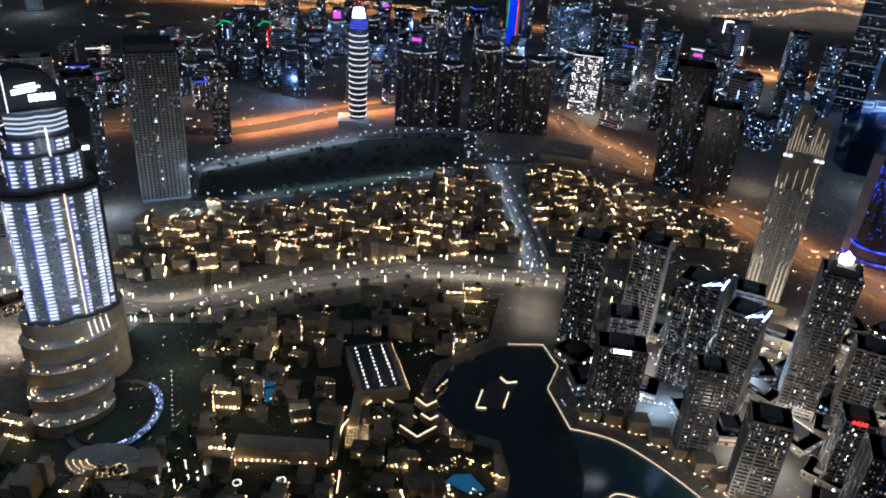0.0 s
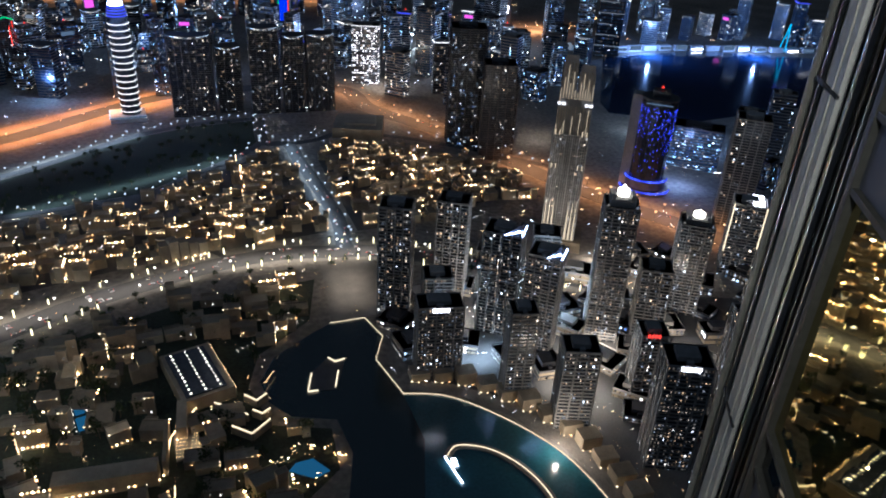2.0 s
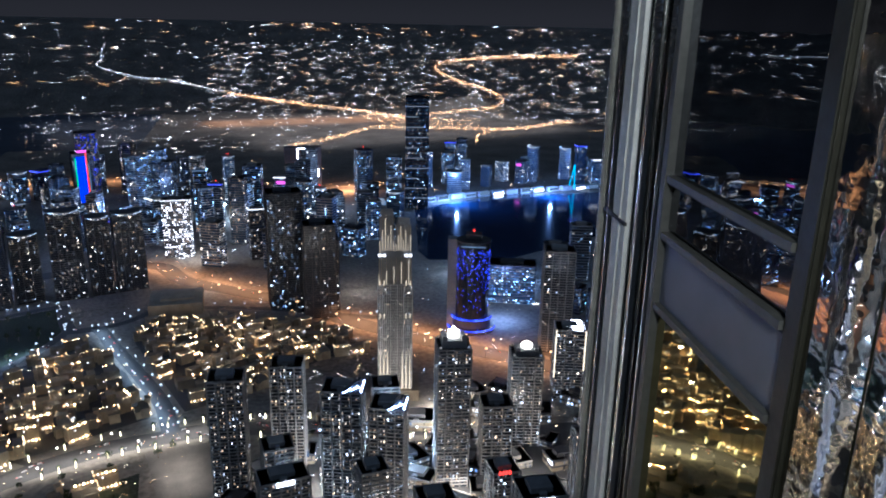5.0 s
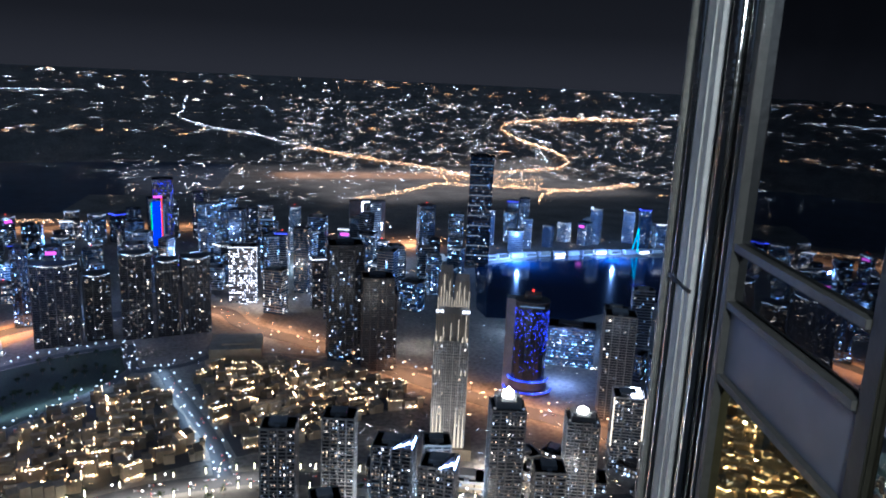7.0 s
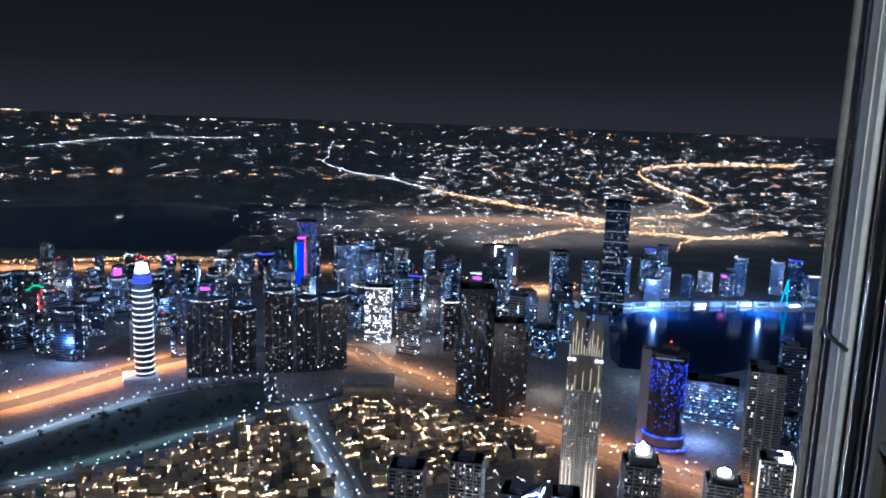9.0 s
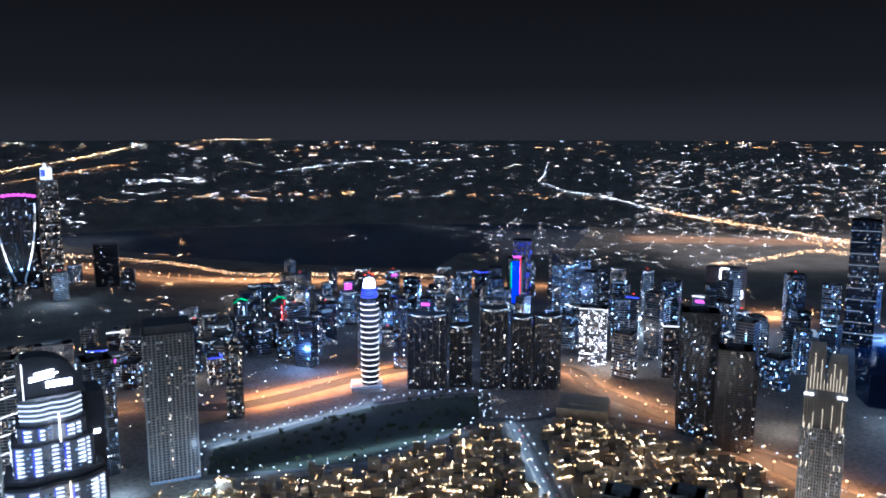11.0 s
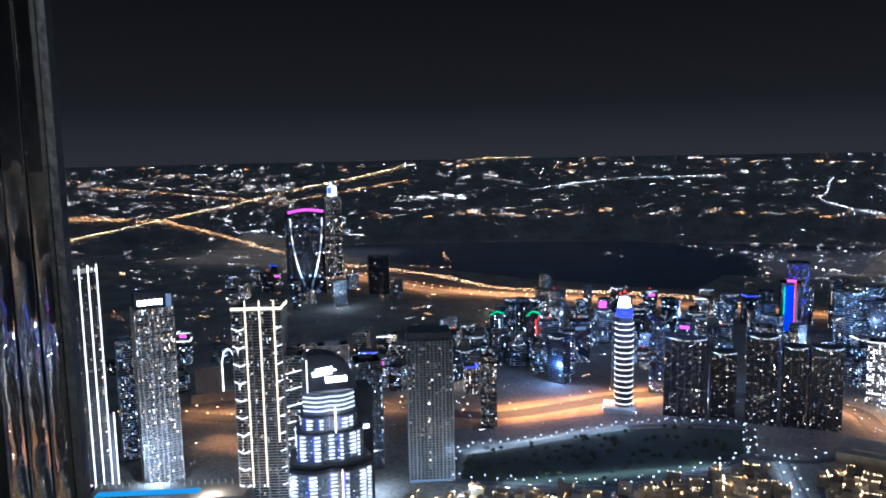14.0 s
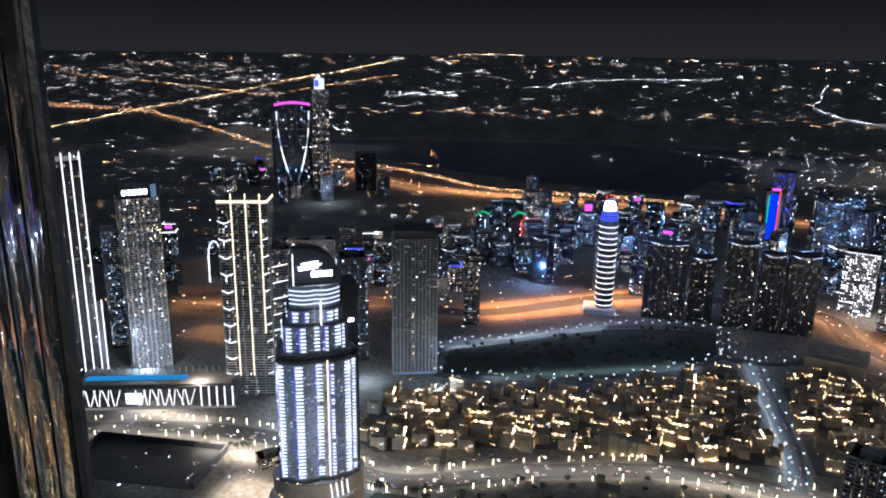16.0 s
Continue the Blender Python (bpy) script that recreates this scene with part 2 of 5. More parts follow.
DOT_ORANGE = glow("sodium_lamps", [(1, .42, .12), (1, .5, .2), (1, .62, .32)], 5.0, 0.8)
DOT_WHITE = glow("white_lamps", [(.9, .95, 1), (1, .95, .85), (1, .85, .65), (.75, .88, 1)], 7.0, 0.9)
DOT_MIX = glow("town_lamps", [(1, .9, .75), (.85, .93, 1), (1, .78, .5), (1, .95, .9), (.7, .85, 1), (1, .6, .3)], 6.0, 0.9)
DOT_FAR = glow("far_town_lamps", [(1, .9, .75), (.85, .93, 1), (1, .78, .5), (1, .95, .9), (1, .6, .3)], 3.2, 0.9)
LAMP_WARM = glow("warm_lamp_heads", [(1, .62, .27)], 5.0, 0.05)
LAMP_WHITE = glow("white_lamp_heads", [(1, .88, .66)], 2.6, 0.05)
DOT_COOL = glow("cool_lamps", [(.7, .9, 1), (.85, .97, 1)], 2.4, 0.7)
TAIL = glow("tail_lamps", [(1, .05, .03), (1, .1, .06)], 2.5, 0.4)
HEAD = glow("head_lamps", [(1, .93, .8)], 3.0, 0.4)


# ---------- tools ----------
class Geo:
    """Vertices and faces of one part."""

    def __init__(self):
        self.v, self.f = [], []

    def prism(self, poly, z0, z1, top=None):
        n, o = len(poly), len(self.v)
        self.v += [(x, y, z0) for x, y in poly] + [(x, y, z1) for x, y in (top or poly)]
        self.f += [(o + i, o + (i + 1) % n, o + n + (i + 1) % n, o + n + i) for i in range(n)]
        self.f += [tuple(o + n + i for i in range(n)), tuple(o + n - 1 - i for i in range(n))]
        return self

    def box(self, x0, y0, z0, x1, y1, z1):
        return self.prism([(x0, y0), (x1, y0), (x1, y1), (x0, y1)], z0, z1)

    def quad(self, a, b, c, d):
        o = len(self.v)
        self.v += [a, b, c, d]
        self.f.append((o, o + 1, o + 2, o + 3))
        return self

    def bar(self, a, b, r):
        """A four-sided bar from a to b."""
        a, b = Vector(a), Vector(b)
        w = (b - a).normalized()
        s = w.orthogonal().normalized() * r
        t = w.cross(s)
        o = len(self.v)
        for p in (a, b):
            self.v += [tuple(p + q) for q in (s, t, -s, -t)]
        self.f += [(o, o + 1, o + 5, o + 4), (o + 1, o + 2, o + 6, o + 5), (o + 2, o + 3, o + 7, o + 6), (o + 3, o, o + 4, o + 7),
                   (o + 3, o + 2, o + 1, o), (o + 4, o + 5, o + 6, o + 7)]
        return self

    def dot(self, x, y, z, r, rz=None):
        """A small lamp body."""
        o, rz = len(self.v), rz or r
        self.v += [(x - r, y, z), (x, y - r, z), (x + r, y, z), (x, y + r, z), (x, y, z + rz), (x, y, z - rz)]
        self.f += [(o, o + 1, o + 4), (o + 1, o + 2, o + 4), (o + 2, o + 3, o + 4), (o + 3, o, o + 4),
                   (o + 1, o, o + 5), (o + 2, o + 1, o + 5), (o + 3, o + 2, o + 5), (o, o + 3, o + 5)]
        return self

    def mesh(self, name, material):
        me = bpy.data.meshes.new(name)
        me.from_pydata(self.v, [], self.f)
        me.update()
        me.materials.append(material)
        return me


def part(name, geo, material, parent, label="", kind=""):
    if not geo.f:
        return None
    ob = new(name, geo.mesh(name, material))
    ob.parent = parent
    return tagged(ob, label, kind=kind)


def thing(name, label, category, m=None, group=""):
    ob = new(name)
    if m is not None:
        ob.matrix_world = m
    return tagged(ob, label, category, group)


def solid(name, geo, material, label, category, kind="", group=""):
    return tagged(new(name, geo.mesh(name, material)), label, category, group, kind)


def circle(r, n=24, x=0.0, y=0.0, squash=1.0, a0=0.0):
    return [(x + r * math.cos(a0 + math.tau * i / n), y + r * squash * math.sin(a0 + math.tau * i / n)) for i in range(n)]


def facing(x, y, push=0.0, turn=0.0):
    """The pose of a building whose front looks back at the viewpoint."""
    d = math.hypot(x, y)
    k = (d + push) / d
    return pose(x * k, y * k, 0, 0, 0, -math.degrees(math.atan2(x, y)) + turn)


FLAT_R, FLAT_DEP = 3900.0, math.degrees(math.atan2(455.0, 3900.0))


def place(az, dep):
    """The spot of the land that lies in that direction, in degrees right of ahead and below the level."""
    a = radians(az)
    if dep >= FLAT_DEP:
        r = EYE_Z / math.tan(radians(dep))
        return r * math.sin(a), r * math.cos(a), 0.0
    r = FLAT_R + 950 * (1 - dep / FLAT_DEP)
    return r * math.sin(a), r * math.cos(a), EYE_Z - r * math.tan(radians(dep))


def inside(x, y, poly):
    hit = False
    for i in range(len(poly)):
        (x0, y0), (x1, y1) = poly[i - 1], poly[i]
        if (y0 > y) != (y1 > y) and x < (x1 - x0) * (y - y0) / (y1 - y0) + x0:
            hit = not hit
    return hit


def along(line, step):
    """Points and headings at even steps along a line."""
    out, rest = [], 0.0
    for a, b in zip(line, line[1:]):
        L = math.hypot(b[0] - a[0], b[1] - a[1])
        s = rest
        while s < L:
            k = s / L
            out.append((a[0] + (b[0] - a[0]) * k, a[1] + (b[1] - a[1]) * k, math.atan2(b[1] - a[1], b[0] - a[0])))
            s += step
        rest = s - L
    return out


def smooth(line, n=6):
    """A rounder line through the same points."""
    p = [line[0]] + list(line) + [line[-1]]
    out = []
    for i in range(1, len(p) - 2):
        for k in range(n):
            t = k / n
            out.append(tuple(0.5 * (2 * b + (c - a) * t + (2 * a - 5 * b + 4 * c - d) * t * t + (3 * b - a - 3 * c + d) * t ** 3)
                             for a, b, c, d in zip(p[i - 1], p[i], p[i + 1], p[i + 2])))
    return out + [tuple(line[-1])]


def ribbon(line, width, z0, z1):
    g = Geo()
    n = len(line)
    L, R = [], []
    for i, p in enumerate(line):
        a, b = line[max(i - 1, 0)], line[min(i + 1, n - 1)]
        h = math.atan2(b[1] - a[1], b[0] - a[0]) + math.pi / 2
        L.append((p[0] + math.cos(h) * width / 2, p[1] + math.sin(h) * width / 2))
        R.append((p[0] - math.cos(h) * width / 2, p[1] - math.sin(h) * width / 2))
    for i in range(n - 1):
        g.prism([R[i], R[i + 1], L[i + 1], L[i]], z0, z1)
    return g


def flat(poly, z0, z1):
    return Geo().prism(poly, z0, z1)


# ---------- the land ----------
g = Geo()
rings = [(0.0, 0.0)]
radii = [(r, 0.0) for r in (150, 400, 800, 1400, 2200, 3200, FLAT_R)]
for k in range(1, 25):
    dep = FLAT_DEP * (1 - k / 24) + 0.45 * k / 24
    r = FLAT_R + 950 * (1 - dep / FLAT_DEP)
    radii.append((r, EYE_Z - r * math.tan(radians(dep))))
N = 96
g.v.append((0, 0, 0))
for r, z in radii:
    g.v += [(r * math.sin(math.tau * i / N), r * math.cos(math.tau * i / N), z - 0.05) for i in range(N)]
for i in range(N):
    g.f.append((0, 1 + (i + 1) % N, 1 + i))
    for k in range(len(radii) - 1):
        a, b = 1 + k * N, 1 + (k + 1) * N
        g.f.append((a + i, a + (i + 1) % N, b + (i + 1) % N, b + i))
ground = solid("ground", g, SAND, "dark sandy city ground reaching to the horizon", "ground", "structure")


# ---------- towers ----------
def tower(label, x, y, w, d, h, turn=0.0, fh=3.7, bay=4.0, lit=0.12, wall=CONCRETE, skin=DARKGLASS, win=WIN_WARM, piers=3,
          crown="box", seed=1, name="tower", win_w=0.5, win_h=0.42):
    """A high-rise: glass body, floor slabs, piers, lit windows and a roof."""
    rnd = random.Random(seed)
    t = thing(name, label, "building", facing(x, y, d / 2, turn))
    a, b = w / 2, d / 2
    part("glass_body", Geo().box(-a + .6, -b + .6, 0, a - .6, b - .6, h), skin, t)
    floors = max(2, int(h / fh))
    fh = h / floors
    g = Geo()
    for i in range(1, floors + 1):
        g.box(-a, -b, i * fh - fh * .28, a, b, i * fh)
    part("floor_banding", g, wall, t, "", "stuff")
    if piers:
        n = max(1, round(w / bay / piers))
        m = max(1, round(d / bay / piers))
        for k in range(n + 1):
            px = -a + w * k / n
            part("pier", Geo().box(px - .7, -b - .5, 0, px + .7, -b + .4, h + 1.2), wall, t)
        for s in (-1, 1):
            for k in range(m + 1):
                py = -b + d * k / m
                part("pier", Geo().box(s * a - .5, py - .7, 0, s * a + .5, py + .7, h + 1.2), wall, t)
    g, dim = Geo(), Geo()
    nb, mb = max(1, int(w / bay)), max(1, int(d / bay))
    core = rnd.randrange(nb)
    for i in range(floors):
        z0 = i * fh + fh * .14
        z1 = z0 + fh * win_h * rnd.choice((.9, 1.25))
        row = lit * rnd.choice((.4, 1, 1, 1.7))
        for k in range(nb):
            p, bright = rnd.random(), row * .55 + (.22 if k == core else 0)
            if p < bright + row * 1.9 + .07:
                c = -a + w * (k + .5 + rnd.uniform(-.15, .15)) / nb
                e = w / nb * win_w * rnd.choice((.4, .6, .8, 1)) / 2
                (g if p < bright else dim).quad((c - e, -b + .45, z0), (c + e, -b + .45, z0), (c + e, -b + .45, z1), (c - e, -b + .45, z1))
        for s in (-1, 1):
            for k in range(mb):
                p = rnd.random()
                if p < row * 2.2 + .03:
                    c = -b + d * (k + .5) / mb
                    e = d / mb * win_w * rnd.choice((.5, .8, 1)) / 2
                    xx = s * (a - .45)
                    (g if p < row * .8 else dim).quad((xx, c - s * e, z0), (xx, c + s * e, z0), (xx, c + s * e, z1), (xx, c - s * e, z1))
    part("window_lighting", g, win, t, "scattered lit windows", "stuff")
    part("dim_window_lighting", dim, DIM_BLUE if win in (WIN_BLUE, WIN_COOL) else DIM_WARM, t, "dimly lit windows", "stuff")
    if crown == "box":
        part("roof_plant", Geo().box(-a * .55, -b * .5, h, a * .45, b * .55, h + 4.5).box(-a * .2, -b * .8, h, a * .1, -b * .55, h + 2.5), wall, t)
        part("parapet", Geo().box(-a, -b, h, a, -b + .5, h + 1.3).box(-a, b - .5, h, a, b, h + 1.3).box(-a, -b + .5, h, -a + .5, b - .5, h + 1.3)
             .box(a - .5, -b + .5, h, a, b - .5, h + 1.3), wall, t)
    elif crown == "steps":
        part("upper_block", Geo().box(-a * .75, -b * .75, h, a * .75, b * .75, h * 1.05), wall, t)
        # floodlit roof tip made to glow by itself
        part("lantern", Geo().prism(circle(a * .36, 8), h * 1.05, h * 1.09).prism(circle(a * .22, 8), h * 1.09, h * 1.12, circle(a * .05, 8)), LAMP_WHITE, t, "white glowing tip for a floodlit roof")
        part("turret", Geo().box(-a * .7, -b * .7, h * 1.05, -a * .45, -b * .45, h * 1.08).box(a * .45, -b * .7, h * 1.05, a * .7, -b * .45, h * 1.08), wall, t)
        g = Geo()
        for sx in (-1, 1):
            for sy in (-1, 1):
                g.dot(sx * a * .85, sy * b * .85, h + 1.5, 1.6)
        part("roof_lamps", g, WIN_WARM, t)
    elif crown == "arc":
        g = Geo()
        n = 10
        for k in range(n):
            x0, x1 = -a + w * k / n, -a + w * (k + 1) / n
            z0, z1 = h + 3 - 5 * math.sin(math.pi * k / n), h + 3 - 5 * math.sin(math.pi * (k + 1) / n)
            g.bar((x0, -b - .4, z0), (x1, -b - .4, z1), .4)
        part("crown_light", g, WIN_COOL, t, "curved white strip light along the crown")
        part("crown", Geo().box(-a, -b, h, a, b, h + 2), wall, t)
    return t


def roof_strip(t, w, d, h, mat, r=.8, sides="fblr"):
    g = Geo()
    a, b = w / 2 + .3, d / 2 + .3
    ends = {"f": ((-a, -b), (a, -b)), "b": ((-a, b), (a, b)), "l": ((-a, -b), (-a, b)), "r": ((a, -b), (a, b))}
    for s in sides:
        (x0, y0), (x1, y1) = ends[s]
        g.bar((x0, y0, h), (x1, y1, h), r)
    part("roof_strip_light", g, mat, t)


def bars_sign(t, x0, x1, y, z, height, mat, n=5, name="sign"):
    """A lit sign as plain bars."""
    s = (x1 - x0) / n
    for k in range(n):
        part(name, Geo().box(x0 + s * k, y - .4, z, x0 + s * (k + .72), y, z + height), mat, t)


# white-lined tower
striped = tower("slender tower with vertical white light lines", -770, 720, 34, 34, 312, 20, lit=.06, crown="none", seed=11, wall=DARKMETAL)
for k in range(4):
    part("light_line", Geo().box(-16.5 + 11 * k, -18.2, 4, -15.3 + 11 * k, -17.4, 322), WHITE_LINE, striped, "vertical white light line")
for k in range(3):
    part("light_line", Geo().box(17.4, -12 + 11 * k, 4, 18.2, -10.8 + 11 * k, 316), WHITE_LINE, striped, "vertical white light line")
part("crown_room", Geo().box(-14, -16, 302, 14, 14, 314), WIN_WARM, striped, "glowing crown room")
part("side_wing", Geo().box(17.3, -17, 0, 26, 16, 120), DARKMETAL, striped)
part("light_line", Geo().box(24.6, -18.2, 4, 25.8, -17.4, 122), WHITE_LINE, striped)

# tower with a lit sign at its roof
signed = tower("grey tower with scattered warm windows and a roof sign", -733, 805, 52, 34, 252, 8, lit=.5, bay=3.2, seed=12, crown="none", piers=2)
part("head_block", Geo().box(-24, -15, 252, 24, 15, 274), DARKMETAL, signed, "dark head block")
bars_sign(signed, -20, 14, -15, 257, 7, SIGN, 5)
part("sign_panel", Geo().box(17, -15.6, 244, 24, -15, 270), WIN_COOL, signed, "lit lattice panel")
tower("narrow tower with pale balconies", -836, 855, 24, 24, 186, 5, lit=.2, seed=13, wall=WHITECLAD, win=WIN_COOL, piers=0)

# gold-lined tower
gold = tower("tall tower with warm outline lights and chevrons", -548, 789, 62, 44, 262, -12, lit=.10, seed=14, crown="box")
for sx in (-14, 4, 22):
    part("outline_light", Geo().box(sx, -23.6, 30 if sx < 20 else 90, sx + 1.3, -22.8, 276), GOLD_LINE, gold, "vertical warm light line")
part("crown_band", Geo().box(-31.5, -22.9, 264, 31.5, -22.2, 267).box(31.1, -22.2, 264, 31.8, 22, 267), GOLD_LINE, gold, "glowing crown band")
for k in range(10):
    z = 30 + 23 * k
    g = Geo()
    for x0, x1 in ((-31, -16),):
        g.bar((x0, -23.2, z + 4), ((x0 + x1) / 2, -23.2, z), .6).bar(((x0 + x1) / 2, -23.2, z), (x1, -23.2, z + 3), .6)
    part("chevron_light", g, WHITE_LINE, gold, "white chevron light")
    part("chevron_light", Geo().bar((24, -23.2, z + 2), (31, -23.2, z + 5), .6), WHITE_LINE, gold)
wing = tower("lower wing with chevron lights", -519, 818, 26, 30, 198, -12, lit=.15, seed=15)
for k in range(8):
    part("chevron_light", Geo().bar((-12, -15.6, 20 + 22 * k), (12, -15.6, 26 + 22 * k), .6), WHITE_LINE, wing)
part("screen", Geo().box(-16, -16.2, 8, 16, -15.8, 26), SIGN, wing, "bright white video screen")

# grey ribbed tower
grey = tower("grey ribbed tower with dark glass", -376, 931, 62, 50, 200, 3, lit=.03, bay=5, piers=1, seed=16, crown="none", wall=CONCRETE)
part("head_block", Geo().box(-29, -23, 200, 29, 23, 212), DARKMETAL, grey)
# light on the base put into a glowing strip
part("base_glow", Geo().box(-31, -25.9, 0, 31, -25.6, 3), WIN_COOL, grey, "glowing strip for the floodlit base")
tower("dark tower with a slanting top", -476, 939, 38, 40, 160, 10, lit=.12, seed=17, win=WIN_COOL, wall=DARKMETAL)
frames = tower("block of white upright frames", -679, 1204, 58, 30, 104, 0, lit=.12, seed=18, wall=WHITECLAD, piers=4)
twin = tower("tower with a purple crown", -1291, 2135, 118, 60, 268, 10, fh=6, bay=8, lit=.08, seed=19, wall=DARKMETAL, win=WIN_COOL, crown="none")
part("crown", Geo().box(-59, -31, 268, 59, 30, 276), DARKMETAL, twin)
for k in range(9):
    part("crown_light", Geo().box(-58 + 13 * k, -32.4, 271 + 6 * math.sin(math.pi * k / 8), -47 + 13 * k, -31.2, 279 + 6 * math.sin(math.pi * k / 8)), PURPLE, twin, "glowing purple crown light")
for s in (-1, 1):
    g = Geo()
    for k in range(8):
        z = 30 + 28 * k
        g.bar((s * (52 - 40 * (1 - k / 8) ** 2), -32, z), (s * (52 - 40 * (1 - (k + 1) / 8) ** 2), -32, z + 28), 2.0)
    part("curved_light", g, WIN_COOL, twin, "curved white light line")
tall = tower("slender twisting tower with a white lantern top", -1180, 2128, 54, 50, 325, 0, fh=6, bay=5, lit=.5, seed=20, wall=DARKMETAL, crown="none")
part("lantern", Geo().box(-16, -17, 325, 14, 17, 358), LANTERN, tall, "white glowing lantern")
part("lantern_tip", Geo().prism(circle(7, 8, -4), 358, 372, circle(2, 8, -4)), LANTERN, tall)
part("blue_panel", Geo().box(-15, -17.6, 334, -3, -17.2, 354), BLUE_LINE, tall)
framed = tower("dark blank slab tower with a pale rim", -1060, 2203, 70, 40, 126, 0, fh=6, lit=.0, seed=21, wall=DARKMETAL, crown="none", piers=0)
part("rim", Geo().box(-36, -21, 0, -33, -20, 130).box(33, -21, 0, 36, -20, 130).box(-33, -21, 127, 33, -20, 130), CONCRETE, framed)

# slim dark tower with a lit crown
slim = tower("slim dark tower with a crown of lamps", -360, 1152, 26, 26, 122, 0, lit=.3, bay=3, seed=22, wall=DARKMETAL)
part("crown_lamps", Geo().dot(-8, -10, 128, 3).dot(4, -11, 131, 3.5).dot(9, -9, 126, 2.5), WIN_WARM, slim)

# round tower with light rings
banded = thing("round_tower", "round tower with white light rings and a blue beacon top", "building", facing(-159, 1294, 16))
part("shaft", Geo().prism(circle(15.5), 0, 168), DARKGLASS, banded)
for k in range(15):
    part("ring_light", Geo().prism(circle(16.2), 14 + 10.2 * k, 15.1 + 10.2 * k), WHITE_LINE, banded, "white ring light")
part("head", Geo().prism(circle(15), 168, 186, circle(12)), DARKGLASS, banded)
# blue-lit look of the head put into added glowing rings
for k in range(4):
    part("head_glow_ring", Geo().prism(circle(15.2 - .7 * k), 169 + 4.3 * k, 170.8 + 4.3 * k), BLUE_LINE, banded, "added blue ring for the blue-lit head")
part("beacon", Geo().prism(circle(11), 186, 200, circle(8)), BEACON, banded, "dazzling white beacon")
part("mast", Geo().bar((0, 0, 197), (0, 0, 212), .8).bar((-7, 0, 205), (7, 0, 205), .5), DARKMETAL, banded)
part("warning_lamps", Geo().dot(-7, -1, 208, 2).dot(7, -1, 208, 2).dot(0, -1, 212, 2), RED, banded, "red warning lamps")
part("podium", Geo().box(-34, -26, 0, 22, 22, 9), WHITECLAD, banded)
part("podium_strip_light", Geo().box(-34.4, -26.6, 7.5, 22.4, -26.1, 9.6).box(-34.9, -26, 7.5, -34.4, 20, 9.6), WIN_COOL, banded)
for k in range(2):
    tower("slim blue-lit tower beside the beacon", -185 + 70 * k, 1420, 26, 26, 150 - 12 * k, 0, lit=.3, seed=30 + k, skin=BLUEGLASS, win=WIN_BLUE, wall=DARKMETAL)

# dark cluster with curved crown lights
for k, (x, y, w, h) in enumerate(((-57, 1299, 68, 136), (2, 1316, 40, 112), (62, 1302, 48, 147), (110, 1303, 34, 132), (156, 1304, 46, 134))):
    tower("dark residential tower with a curved crown light", x, y, w, 30, h, (-6, 4, 0, 5, 8)[k], lit=.06, seed=40 + k, wall=DARKMETAL, crown="arc", name="tower")

# screen tower
screen = tower("tower covered by a coloured screen", 149, 1951, 44, 40, 132, 6, fh=6, lit=.05, seed=50, wall=DARKMETAL, skin=BLUEGLASS, crown="none")
SCREEN_BLUE = glow("screen_blue", [(.015, .07, 1), (.02, .16, 1), (.01, .04, .8), (.05, .3, 1)], 1.0, .5)
for k in range(3):
    for j in range(9):
        part("screen_tile", Geo().box(-13 + 6.6 * k, -21.4, 14 + 12.4 * j, -7 + 6.6 * k, -20.8, 25.6 + 12.4 * j), SCREEN_BLUE, screen)
part("red_edge_light", Geo().box(7.6, -21.6, 12, 9.4, -20.8, 134), RED, screen)
part("green_edge_light", Geo().box(-16, -21.6, 12, -14.4, -20.8, 122), GREEN, screen)
part("white_edge_light", Geo().box(12, -21.6, 40, 14, -20.8, 108), WIN_COOL, screen)
part("crown_light", Geo().box(-10, -21, 134, 10, -18, 139), PURPLE, screen)
part("base_light", Geo().box(-30, -24, 2, 34, -22, 8), WIN_COOL, screen)
back = tower("blue glass tower with violet light panels", 168, 2000, 50, 40, 172, 0, fh=6, lit=.5, seed=51, skin=BLUEGLASS, win=BLUE_LINE, wall=DARKMETAL)
tower("dark tower with a lit roof edge", 95, 1960, 32, 30, 105, 0, lit=.1, fh=6, seed=52, wall=DARKMETAL, win=WIN_COOL)

# lattice tower
lattice = tower("tower with a dense pattern of white lit windows", 266, 1458, 54, 34, 112, -4, fh=4.8, bay=4.0, lit=.62, seed=55, wall=DARKMETAL, win=DIAMOND, piers=0, win_w=.72, win_h=.5)
roof_strip(lattice, 56, 34, 113, WHITE_LINE, .7, "f")

tower("broad dark tower under construction", 359, 1103, 54, 46, 190, 6, lit=.08, seed=60, win=WIN_COOL, wall=DARKMETAL)
tower("dark stepped block without lit windows", 392, 1042, 48, 40, 150, 6, lit=.01, seed=61, wall=DARKMETAL)
tower("unlit dark tower of plain slabs", 403, 1070, 62, 40, 116, 0, lit=.02, seed=62, wall=DARKMETAL)
glass = tower("tall glass tower with bands of light", 865, 1606, 58, 50, 272, 0, fh=8, lit=.10, seed=63, skin=BLUEGLASS, win=WIN_BLUE, wall=DARKGLASS, piers=0)
for k in range(10):
    part("band_light", Geo().box(-29.5, -25.6, 26 + 25 * k, 29.5 - (k % 3) * 14, -25.2, 27.4 + 25 * k), WIN_BLUE, glass, "pale blue band of light")

